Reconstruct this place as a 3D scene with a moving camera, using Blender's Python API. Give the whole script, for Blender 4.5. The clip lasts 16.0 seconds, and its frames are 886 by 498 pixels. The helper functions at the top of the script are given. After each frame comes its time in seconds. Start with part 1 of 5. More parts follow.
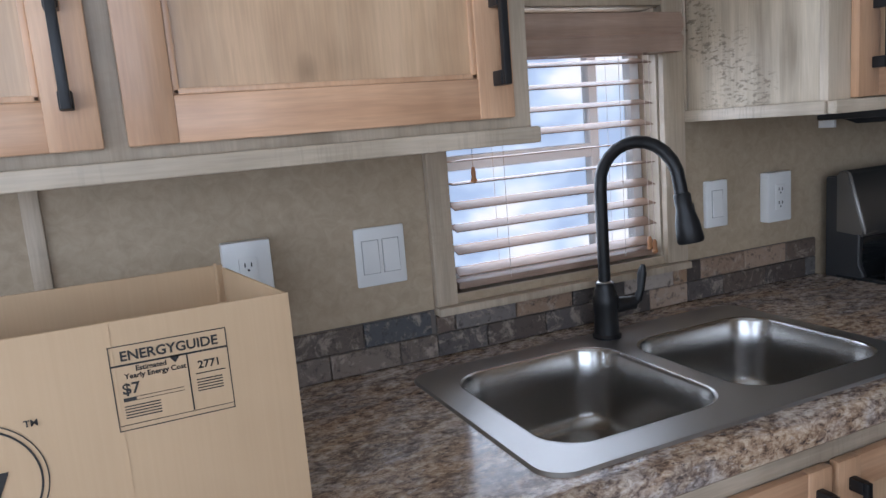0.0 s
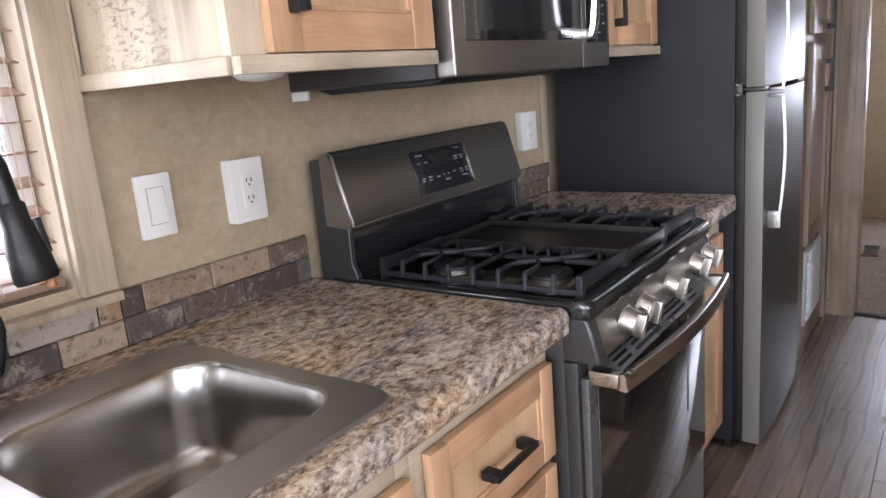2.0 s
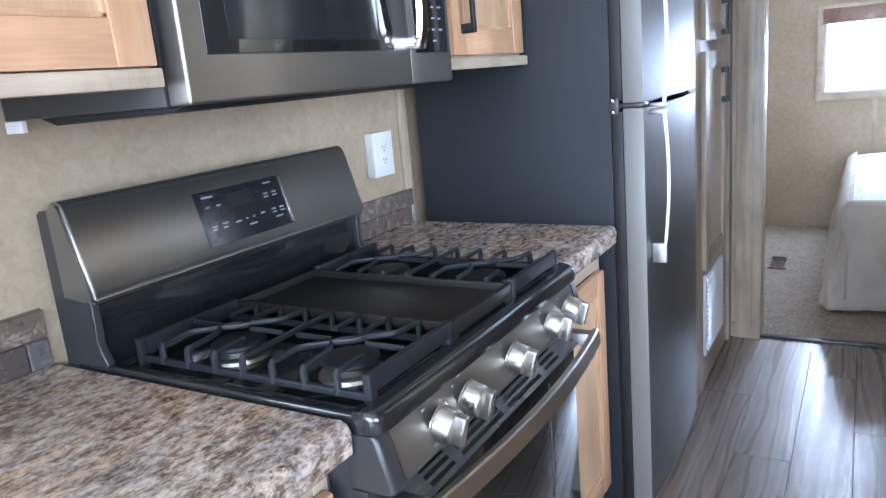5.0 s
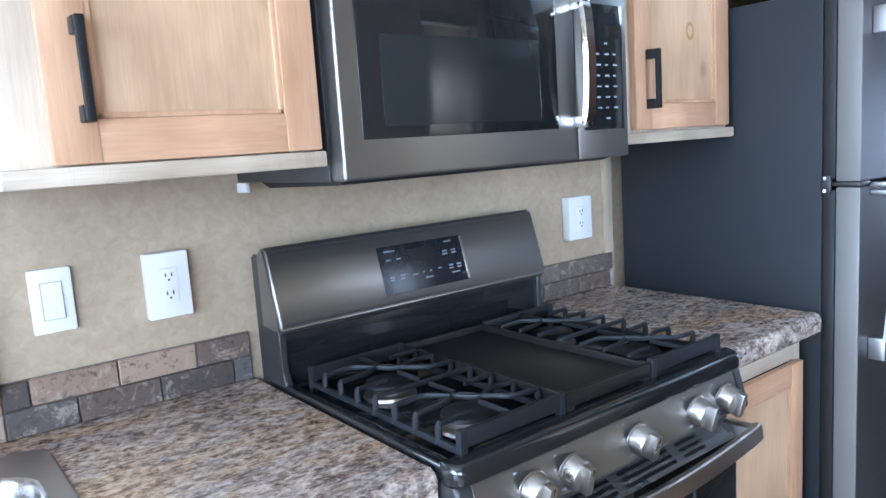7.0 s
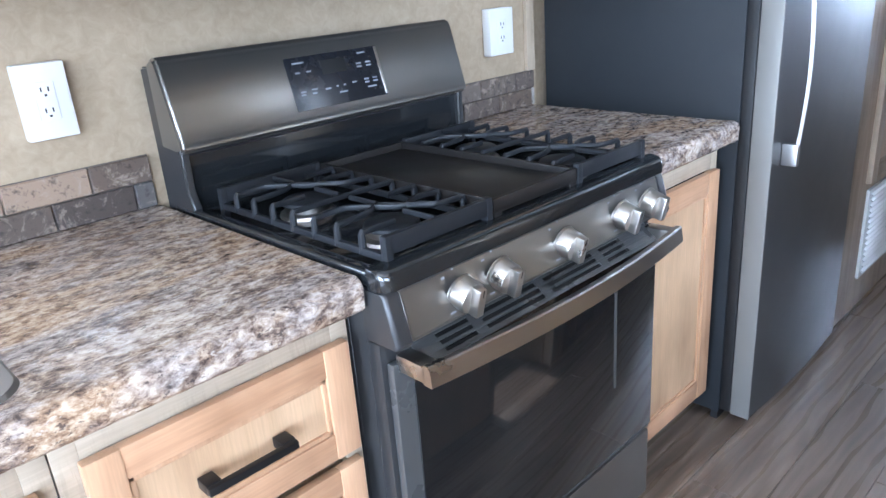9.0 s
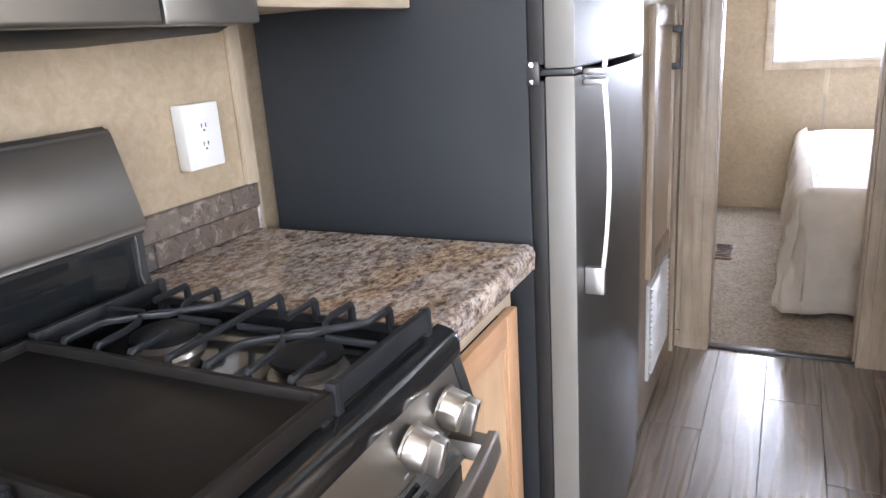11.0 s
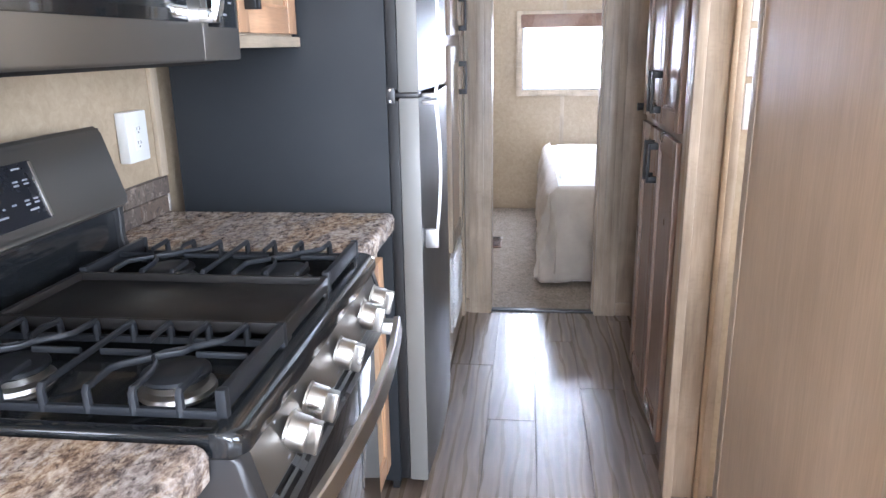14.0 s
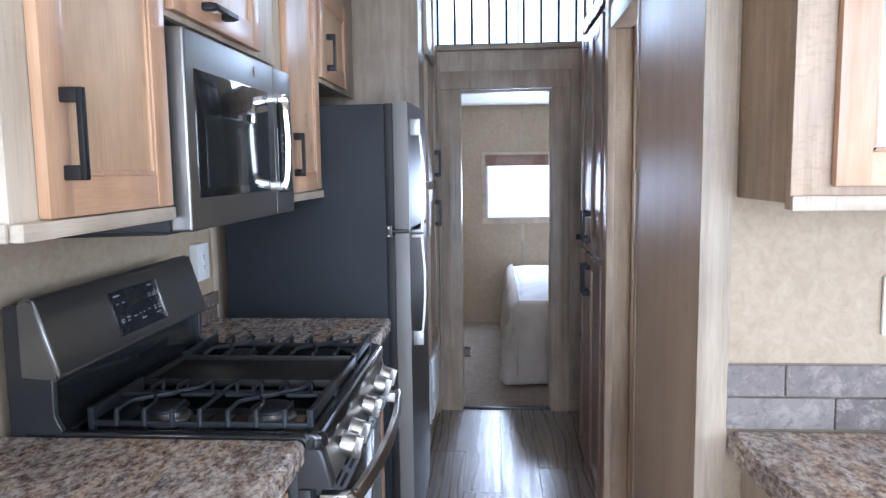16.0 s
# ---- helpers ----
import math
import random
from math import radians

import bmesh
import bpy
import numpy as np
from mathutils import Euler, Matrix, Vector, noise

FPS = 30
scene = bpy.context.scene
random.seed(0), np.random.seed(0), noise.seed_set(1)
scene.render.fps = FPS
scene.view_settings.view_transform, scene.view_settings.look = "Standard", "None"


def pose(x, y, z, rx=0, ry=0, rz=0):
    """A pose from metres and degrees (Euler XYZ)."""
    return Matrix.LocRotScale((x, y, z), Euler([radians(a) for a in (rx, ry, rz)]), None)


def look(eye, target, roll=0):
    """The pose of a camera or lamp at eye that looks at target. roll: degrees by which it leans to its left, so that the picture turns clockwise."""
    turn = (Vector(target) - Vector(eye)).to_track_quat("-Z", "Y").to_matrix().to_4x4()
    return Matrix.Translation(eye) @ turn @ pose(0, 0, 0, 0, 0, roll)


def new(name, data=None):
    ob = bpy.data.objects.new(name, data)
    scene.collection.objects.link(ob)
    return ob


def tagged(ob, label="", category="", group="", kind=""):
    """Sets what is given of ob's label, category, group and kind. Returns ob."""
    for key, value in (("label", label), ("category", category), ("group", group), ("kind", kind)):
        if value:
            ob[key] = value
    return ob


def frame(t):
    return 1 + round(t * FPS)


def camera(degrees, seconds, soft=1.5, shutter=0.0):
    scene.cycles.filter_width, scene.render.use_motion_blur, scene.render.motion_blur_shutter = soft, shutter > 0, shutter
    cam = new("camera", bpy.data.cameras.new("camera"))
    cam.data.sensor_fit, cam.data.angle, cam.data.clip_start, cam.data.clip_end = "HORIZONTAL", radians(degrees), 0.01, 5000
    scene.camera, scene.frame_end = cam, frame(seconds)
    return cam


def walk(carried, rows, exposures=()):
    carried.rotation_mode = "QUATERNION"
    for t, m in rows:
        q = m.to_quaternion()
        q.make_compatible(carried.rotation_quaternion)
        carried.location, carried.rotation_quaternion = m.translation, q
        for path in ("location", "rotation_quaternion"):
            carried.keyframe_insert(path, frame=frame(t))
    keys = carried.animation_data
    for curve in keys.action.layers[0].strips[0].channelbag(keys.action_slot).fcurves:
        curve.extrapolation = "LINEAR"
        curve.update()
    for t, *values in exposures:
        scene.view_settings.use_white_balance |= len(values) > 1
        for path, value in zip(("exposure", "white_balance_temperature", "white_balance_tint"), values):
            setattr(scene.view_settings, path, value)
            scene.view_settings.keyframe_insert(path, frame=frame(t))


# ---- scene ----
cam = camera(63.1, 16.0)
PATH = [
    (0, (-1.759, -1.391, 1.379), (-0.957, 0.411, 1.05), -4.7),
    (0.5, (-1.69, -1.325, 1.372), (-0.595, 0.306, 0.997), -5.1),
    (1, (-1.513, -1.318, 1.357), (-0.266, 0.193, 0.952), -5.3),
    (1.5, (-1.293, -1.31, 1.34), (0.105, 0.056, 0.914), -5.4),
    (2, (-1.141, -1.219, 1.314), (0.432, -0.07, 0.862), -4.9),
    (2.5, (-0.996, -1.112, 1.327), (0.722, -0.202, 0.858), -4.1),
    (3, (-0.936, -1.119, 1.331), (0.868, -0.405, 0.846), -3.5),
    (3.2, (-0.922, -1.131, 1.327), (0.903, -0.471, 0.842), -3.4),
    (5.3, (-0.628, -1.246, 1.324), (0.962, -0.114, 0.889), -5.2),
    (5.5, (-0.587, -1.259, 1.316), (0.934, -0.029, 0.901), -5.1),
    (6, (-0.533, -1.387, 1.325), (0.794, 0.068, 0.976), -4.8),
    (6.5, (-0.569, -1.466, 1.374), (0.637, 0.111, 1.126), -4.1),
    (7, (-0.594, -1.477, 1.367), (0.611, 0.094, 1.083), -3.8),
    (7.5, (-0.589, -1.477, 1.325), (0.633, 0.051, 0.913), -4.0),
    (8, (-0.596, -1.47, 1.3), (0.626, 0.009, 0.735), -4.3),
    (8.2, (-0.599, -1.464, 1.291), (0.622, -0.008, 0.668), -4.3),
    (10.3, (-0.331, -1.273, 1.28), (1.176, -0.14, 0.614), -4.2),
    (10.5, (-0.267, -1.233, 1.287), (1.291, -0.159, 0.642), -4.2),
    (11, (-0.06, -1.081, 1.288), (1.663, -0.238, 0.72), -3.8),
    (11.5, (0.052, -0.993, 1.334), (1.875, -0.347, 0.826), -3.4),
    (12, (0.035, -1.007, 1.323), (1.914, -0.542, 0.823), -2.4),
    (12.5, (-0.101, -1.028, 1.326), (1.801, -0.658, 0.831), -1.8),
    (13, (-0.311, -1.054, 1.319), (1.595, -0.724, 0.812), -1.3),
    (13.5, (-0.524, -1.013, 1.325), (1.385, -0.738, 0.798), -1.0),
    (14, (-0.716, -1.028, 1.34), (1.194, -0.795, 0.795), -1.0),
    (14.5, (-0.901, -1.14, 1.319), (1.008, -0.909, 0.77), -1.6),
    (15, (-1.041, -1.165, 1.336), (0.88, -0.959, 0.819), -1.6),
    (15.5, (-1.213, -1.075, 1.325), (0.734, -0.893, 0.905), -1.3),
    (16, (-1.389, -1.051, 1.437), (0.593, -0.902, 1.216), -0.8),
]
EXPOSURES = [(0,-1.35,6000,16),(0.5,-1.1,6000,15),(1.0,-0.8,6200,15),(1.5,-0.45,6600,20),(2.0,-0.1,6900,22),(3,0.25,6400,16),(5.5,0.72,5600,13),(6.5,0.66,5420,12),(7.2,0.62,5350,12),(8,0.75,5450,12),(10.5,1.02,6350,17),(11.2,0.95,6900,19),(12.5,1.05,6500,18),(13.5,1.1,6400,18),(14.5,0.7,6050,17),(15.5,0.2,6000,16),(16,-0.05,5800,16)]
walk(cam, [(t, look(eye, target, roll)) for t, eye, target, roll in PATH], EXPOSURES)

# ---- world, sun, window light ----
world = bpy.data.worlds.new("sky")
scene.world = world
world.use_nodes = True
wn = world.node_tree
sky = wn.nodes.new("ShaderNodeTexSky")
sky.sky_type, sky.sun_disc = "NISHITA", False
sky.sun_elevation, sky.sun_rotation = radians(60), radians(176.5)
wn.links.new(sky.outputs[0], wn.nodes["Background"].inputs[0])
wn.nodes["Background"].inputs[1].default_value = 0.15

sun = new("sun", bpy.data.lights.new("sun", "SUN"))
sun.data.energy, sun.data.angle, sun.data.color = 5.0, radians(0.5), (1, 0.96, 0.9)
sun.matrix_world = look((0.3, -4.9, 8.6), (0, 0, 0))


def window_light(name, eye, target, w, h, watts, colour=(0.76, 0.88, 1.0)):
    lamp = new(name, bpy.data.lights.new(name, "AREA"))
    lamp.data.shape, lamp.data.size, lamp.data.size_y = "RECTANGLE", w, h
    lamp.data.energy, lamp.data.color = watts, colour
    lamp.matrix_world = look(eye, target)
    return lamp


window_light("side_window_light", (-2.6, -3.36, 1.6), (-2.6, 0, 1.6), 2.5, 1.3, 118)
window_light("end_window_light", (-4.46, -1.7, 1.35), (0, -1.7, 1.35), 2.4, 1.9, 218)
window_light("kitchen_window_light", (-0.833, 0.052, 1.32), (-0.833, -1, 1.32), 0.5, 0.52, 9)
window_light("bedroom_window_light", (5.21, -1.3, 1.255), (0, -1.3, 1.255), 0.66, 0.55, 36, (0.69, 0.82, 1.0))
# added fill lamp that brightens the bedroom from an invented side opening
window_light("bedroom_fill_light", (4.2, -3.37, 1.45), (4.2, 0, 1.3), 1.15, 0.85, 16)
window_light("loft_window_light", (5.21, -1.25, 2.66), (0, -1.25, 2.66), 2.0, 0.86, 75, (0.62, 0.8, 1.0))
window_light("entry_door_light", (1.03, -2.30, 1.45), (1.03, 0, 1.2), 0.42, 0.7, 17)


# ---- materials ----
def mat(name, base, rough=0.5, metal=0.0, build=None, coat=0.0):
    m = bpy.data.materials.new(name)
    m.use_nodes = True
    t = m.node_tree
    p = t.nodes["Principled BSDF"]
    p.inputs["Base Color"].default_value = (*base, 1)
    p.inputs["Roughness"].default_value = rough
    p.inputs["Metallic"].default_value = metal
    p.inputs["Coat Weight"].default_value = coat
    if build:
        build(t, p)
    return m


def coords(t, scale=(1, 1, 1), shift=False):
    c = t.nodes.new("ShaderNodeTexCoord")
    mp = t.nodes.new("ShaderNodeMapping")
    mp.inputs["Scale"].default_value = scale
    t.links.new(c.outputs["Object"], mp.inputs["Vector"])
    if shift:
        info = t.nodes.new("ShaderNodeObjectInfo")
        mul = t.nodes.new("ShaderNodeVectorMath")
        mul.operation = "SCALE"
        mul.inputs[0].default_value = (31, 17, 23)
        t.links.new(info.outputs["Random"], mul.inputs["Scale"])
        t.links.new(mul.outputs[0], mp.inputs["Location"])
    return mp.outputs[0]


def noisy(t, vec, scale, detail=4, rough=0.55, distort=0.0):
    n = t.nodes.new("ShaderNodeTexNoise")
    n.inputs["Scale"].default_value, n.inputs["Detail"].default_value = scale, detail
    n.inputs["Roughness"].default_value, n.inputs["Distortion"].default_value = rough, distort
    t.links.new(vec, n.inputs["Vector"])
    return n.outputs["Fac"]


def ramp(t, fac, stops):
    r = t.nodes.new("ShaderNodeValToRGB")
    e = r.color_ramp.elements
    e[0].position, e[0].color = stops[0][0], (*stops[0][1], 1)
    e[1].position, e[1].color = stops[-1][0], (*stops[-1][1], 1)
    for pos, col in stops[1:-1]:
        k = e.new(pos)
        k.color = (*col, 1)
    t.links.new(fac, r.inputs[0])
    return r.outputs[0]


def blend(t, fac, a, b, mode="MIX"):
    n = t.nodes.new("ShaderNodeMix")
    n.data_type, n.blend_type = "RGBA", mode
    if isinstance(fac, float):
        n.inputs[0].default_value = fac
    else:
        t.links.new(fac, n.inputs[0])
    for sock, v in ((n.inputs[6], a), (n.inputs[7], b)):
        if isinstance(v, tuple):
            sock.default_value = (*v, 1)
        else:
            t.links.new(v, sock)
    return n.outputs[2]


def bump(t, p, height, strength=0.2, distance=0.002):
    b = t.nodes.new("ShaderNodeBump")
    b.inputs["Strength"].default_value, b.inputs["Distance"].default_value = strength, distance
    t.links.new(height, b.inputs["Height"])
    t.links.new(b.outputs[0], p.inputs["Normal"])


def vary(t, p, fac, lo, hi):
    r = t.nodes.new("ShaderNodeMapRange")
    r.inputs["To Min"].default_value, r.inputs["To Max"].default_value = lo, hi
    t.links.new(fac, r.inputs[0])
    t.links.new(r.outputs[0], p.inputs["Roughness"])


def wood(name, dark, mid, light, grain="z", rough=0.42, saw=0.0, streak=1.0, coat=0.0, blotch=0.5, knots=False):
    """Boards with long grain, broad blotches and, where saw is given, cross-cut saw marks."""
    along = {"x": (1.3, 22, 22), "y": (22, 1.3, 22), "z": (22, 22, 1.3)}[grain]
    across = {"x": (160, 8, 14), "y": (8, 160, 14), "z": (30, 42, 120)}[grain]

    def build(t, p):
        v = coords(t, along, shift=True)
        g = noisy(t, v, 1.6 * streak, 6, 0.6, 0.6)
        col = ramp(t, g, [(0.32, dark), (0.5, mid), (0.68, light)])
        b = noisy(t, coords(t, (3, 3, 1.6), shift=True), 1.7, 3)
        col = blend(t, blotch, col, ramp(t, b, [(0.3, tuple(c * 0.62 for c in mid)), (0.7, tuple(min(1, c * 1.35) for c in light))]), "MIX")
        fine = noisy(t, coords(t, tuple(4 * a for a in along)), 3.0, 3)
        col = blend(t, 0.22, col, ramp(t, fine, [(0.3, (0.35, 0.35, 0.35)), (0.7, (1, 1, 1))]), "MULTIPLY")
        if saw:
            s = noisy(t, coords(t, across), 1.0, 3, 0.7)
            zone = noisy(t, coords(t, (2.5, 2.5, 2)), 2.2, 2)
            mask = t.nodes.new("ShaderNodeMath")
            mask.operation = "MULTIPLY"
            t.links.new(ramp(t, s, [(0.52, (0, 0, 0)), (0.6, (1, 1, 1))]), mask.inputs[0])
            t.links.new(ramp(t, zone, [(0.47, (0, 0, 0)), (0.55, (saw, saw, saw))]), mask.inputs[1])
            col = blend(t, mask.outputs[0], col, tuple(c * 0.62 for c in dark))
        if knots:
            cell = t.nodes.new("ShaderNodeTexVoronoi")
            cell.inputs["Scale"].default_value = 4.6
            t.links.new(coords(t, (1.25, 1.0, 0.85), shift=True), cell.inputs["Vector"])
            col = blend(t, ramp(t, cell.outputs["Distance"], [(0.035, (0.8, 0.8, 0.8)), (0.06, (0.45, 0.45, 0.45)), (0.12, (0, 0, 0))]), col, tuple(c * 0.42 for c in dark))
        t.links.new(col, p.inputs["Base Color"])
        vary(t, p, b, rough - 0.08, rough + 0.1)
        bump(t, p, fine, 0.12, 0.001)

    return mat(name, mid, rough, 0, build, coat)


def m_wallpaper(t, p):
    a = noisy(t, coords(t), 3.0, 5, 0.6)
    b = noisy(t, coords(t), 38, 5, 0.7, 0.8)
    col = ramp(t, b, [(0.3, (0.335, 0.255, 0.165)), (0.5, (0.42, 0.325, 0.218)), (0.72, (0.5, 0.4, 0.28))])
    col = blend(t, 0.35, col, ramp(t, a, [(0.3, (0.33, 0.26, 0.18)), (0.7, (0.5, 0.41, 0.3))]))
    t.links.new(col, p.inputs["Base Color"])
    bump(t, p, noisy(t, coords(t), 160, 4), 0.15, 0.001)


def m_counter(t, p):
    """Stone-look print: long flakes of cream, grey, brown and black, with drifts of rust."""
    v = coords(t, (0.95, 1.4, 1.4))
    drift = noisy(t, coords(t, (0.8, 1.9, 1.3)), 3.6, 4, 0.6, 1.0)
    cool = noisy(t, coords(t, (1.2, 2.0, 2.0)), 7.5, 4, 0.6, 0.5)
    w = noisy(t, v, 19, 6, 0.7, 0.6)
    a = noisy(t, v, 58, 8, 0.72, 0.3)
    c = noisy(t, coords(t, (0.7, 1.5, 1.5)), 66, 6, 0.74, 0.3)
    cream = ramp(t, a, [(0.33, (0.19, 0.14, 0.12)), (0.43, (0.36, 0.28, 0.235)), (0.51, (0.52, 0.43, 0.36)), (0.62, (0.68, 0.6, 0.52))])
    grey = ramp(t, a, [(0.34, (0.085, 0.07, 0.064)), (0.45, (0.23, 0.19, 0.172)), (0.54, (0.4, 0.34, 0.31)), (0.65, (0.58, 0.51, 0.465))])
    brown = ramp(t, a, [(0.36, (0.07, 0.05, 0.044)), (0.46, (0.18, 0.13, 0.105)), (0.54, (0.34, 0.255, 0.195)), (0.64, (0.58, 0.48, 0.38))])
    rust = ramp(t, a, [(0.36, (0.08, 0.05, 0.035)), (0.49, (0.37, 0.235, 0.145)), (0.61, (0.62, 0.48, 0.34))])
    col = blend(t, ramp(t, cool, [(0.44, (0, 0, 0)), (0.56, (1, 1, 1))]), cream, grey)
    col = blend(t, ramp(t, w, [(0.48, (0, 0, 0)), (0.56, (1, 1, 1))]), col, brown)
    col = blend(t, ramp(t, drift, [(0.5, (0, 0, 0)), (0.62, (0.85, 0.85, 0.85))]), col, rust)
    col = blend(t, ramp(t, c, [(0.585, (0, 0, 0)), (0.625, (0.75, 0.75, 0.75))]), col, (0.035, 0.03, 0.034))
    col = blend(t, ramp(t, c, [(0.35, (0.55, 0.55, 0.55)), (0.41, (0, 0, 0))]), col, (0.66, 0.6, 0.54))
    t.links.new(col, p.inputs["Base Color"])
    vary(t, p, a, 0.08, 0.17)
    bump(t, p, c, 0.03, 0.0004)


def m_tile(t, p):
    info = t.nodes.new("ShaderNodeObjectInfo")
    v = coords(t, shift=True)
    a = noisy(t, v, 26, 7, 0.75, 0.6)
    b = noisy(t, v, 60, 5, 0.75)
    white = t.nodes.new("ShaderNodeTexWhiteNoise")
    white.noise_dimensions = "1D"
    t.links.new(info.outputs["Random"], white.inputs["W"])
    tone = ramp(t, white.outputs["Value"], [(0.0, (0.05, 0.046, 0.046)), (0.15, (0.14, 0.1, 0.075)), (0.3, (0.075, 0.078, 0.084)), (0.45, (0.19, 0.15, 0.12)), (0.6, (0.06, 0.046, 0.04)), (0.72, (0.16, 0.15, 0.145)), (0.84, (0.32, 0.2, 0.12)), (1.0, (0.38, 0.35, 0.32))])
    col = blend(t, ramp(t, a, [(0.52, (0, 0, 0)), (0.62, (0.6, 0.6, 0.6))]), tone, (0.42, 0.35, 0.29))
    col = blend(t, ramp(t, b, [(0.34, (0.75, 0.75, 0.75)), (0.47, (0, 0, 0))]), col, (0.03, 0.024, 0.022))
    t.links.new(col, p.inputs["Base Color"])
    bump(t, p, a, 0.35, 0.002)


def m_tile_pale(t, p):
    info = t.nodes.new("ShaderNodeObjectInfo")
    v = coords(t, shift=True)
    a = noisy(t, v, 22, 7, 0.75, 0.5)
    b = noisy(t, v, 60, 4, 0.7)
    tone = ramp(t, info.outputs["Random"], [(0.0, (0.13, 0.108, 0.097)), (0.6, (0.17, 0.142, 0.128)), (0.85, (0.2, 0.17, 0.153)), (1.0, (0.22, 0.19, 0.172))])
    col = blend(t, ramp(t, a, [(0.5, (0, 0, 0)), (0.62, (0.8, 0.8, 0.8))]), tone, (0.33, 0.285, 0.25))
    col = blend(t, ramp(t, b, [(0.34, (0.6, 0.6, 0.6)), (0.48, (0, 0, 0))]), col, (0.1, 0.08, 0.075))
    t.links.new(col, p.inputs["Base Color"])
    bump(t, p, a, 0.3, 0.002)


def m_plank(t, p):
    info = t.nodes.new("ShaderNodeObjectInfo")
    g = noisy(t, coords(t, (1.1, 13, 1), shift=True), 1.6, 4, 0.55, 1.6)
    f = noisy(t, coords(t, (4, 150, 1), shift=True), 1.2, 3)
    wv = t.nodes.new("ShaderNodeTexWave")
    wv.bands_direction = "Y"
    wv.inputs["Scale"].default_value, wv.inputs["Distortion"].default_value = 3.6, 7.0
    wv.inputs["Detail"].default_value, wv.inputs["Detail Scale"].default_value = 3.0, 1.3
    t.links.new(coords(t, (0.28, 1.6, 1), shift=True), wv.inputs["Vector"])
    col = ramp(t, g, [(0.3, (0.095, 0.065, 0.046)), (0.45, (0.175, 0.128, 0.094)), (0.58, (0.245, 0.188, 0.145)), (0.72, (0.35, 0.285, 0.235))])
    col = blend(t, 0.45, col, ramp(t, wv.outputs["Fac"], [(0.0, (0.36, 0.33, 0.31)), (0.35, (1, 1, 1)), (1.0, (1, 1, 1))]), "MULTIPLY")
    col = blend(t, 0.55, col, ramp(t, info.outputs["Random"], [(0.0, (0.42, 0.36, 0.31)), (0.4, (0.75, 0.68, 0.6)), (0.7, (0.95, 0.93, 0.92)), (1.0, (0.85, 0.72, 0.6))]), "MULTIPLY")
    col = blend(t, 0.3, col, ramp(t, f, [(0.35, (0.6, 0.6, 0.6)), (0.65, (1, 1, 1))]), "MULTIPLY")
    t.links.new(col, p.inputs["Base Color"])
    p.inputs["Specular IOR Level"].default_value = 1.0
    p.inputs["Coat Roughness"].default_value = 0.29
    p.inputs["Coat IOR"].default_value = 1.6
    vary(t, p, wv.outputs["Fac"], 0.38, 0.26)
    bump(t, p, wv.outputs["Fac"], 0.12, 0.002)


def m_carpet(t, p):
    a = noisy(t, coords(t), 75, 5, 0.8)
    b = noisy(t, coords(t), 9, 4, 0.7)
    col = blend(t, 0.4, ramp(t, a, [(0.36, (0.1, 0.075, 0.055)), (0.5, (0.3, 0.245, 0.195)), (0.66, (0.5, 0.42, 0.34))]), ramp(t, b, [(0.35, (0.25, 0.2, 0.155)), (0.7, (0.42, 0.35, 0.28))]))
    t.links.new(col, p.inputs["Base Color"])
    bump(t, p, a, 0.9, 0.012)


def m_brushed(axis):
    def build(t, p):
        s = {"x": (3, 260, 260), "z": (260, 260, 3), "y": (260, 3, 260)}[axis]
        n = noisy(t, coords(t, s), 1.0, 3)
        big = noisy(t, coords(t), 7, 3)
        vary(t, p, big, p.inputs["Roughness"].default_value - 0.05, p.inputs["Roughness"].default_value + 0.07)
        bump(t, p, n, 0.05, 0.0005)
    return build


def m_basin(t, p):
    n = noisy(t, coords(t, (55, 55, 1.5)), 1.0, 2)
    vary(t, p, noisy(t, coords(t), 7, 3), 0.2, 0.3)
    bump(t, p, n, 0.12, 0.004)


def m_smudge(t, p):
    big = noisy(t, coords(t), 6, 5, 0.65)
    r = p.inputs["Roughness"].default_value
    vary(t, p, big, r * 0.7, r * 1.5)


def m_leather(t, p):
    n = noisy(t, coords(t), 420, 3)
    p.inputs["Specular IOR Level"].default_value = 0.32
    m_smudge(t, p)
    bump(t, p, n, 0.25, 0.0006)


def m_card(t, p):
    a = noisy(t, coords(t), 4, 4)
    f = noisy(t, coords(t, (260, 3, 4)), 1, 3)
    col = blend(t, 0.5, ramp(t, a, [(0.3, (0.46, 0.31, 0.18)), (0.7, (0.56, 0.39, 0.235))]), ramp(t, f, [(0.3, (0.5, 0.345, 0.2)), (0.7, (0.54, 0.375, 0.225))]))
    t.links.new(col, p.inputs["Base Color"])
    bump(t, p, f, 0.1, 0.001)


def m_cloth(t, p):
    a = noisy(t, coords(t), 300, 3)
    b = noisy(t, coords(t), 5, 4)
    r, g, bb, _ = p.inputs["Base Color"].default_value
    col = ramp(t, b, [(0.3, (r * 0.85, g * 0.85, bb * 0.85)), (0.7, (min(r * 1.1, 1), min(g * 1.1, 1), min(bb * 1.1, 1)))])
    t.links.new(col, p.inputs["Base Color"])
    bump(t, p, a, 0.3, 0.001)


def m_plain(t, p):
    b = noisy(t, coords(t), 5, 4)
    r, g, bb, _ = p.inputs["Base Color"].default_value
    t.links.new(ramp(t, b, [(0.3, (r * 0.93, g * 0.93, bb * 0.93)), (0.7, (min(1, r * 1.04), min(1, g * 1.04), min(1, bb * 1.04)))]), p.inputs["Base Color"])
    bump(t, p, noisy(t, coords(t), 200, 2), 0.05, 0.0005)


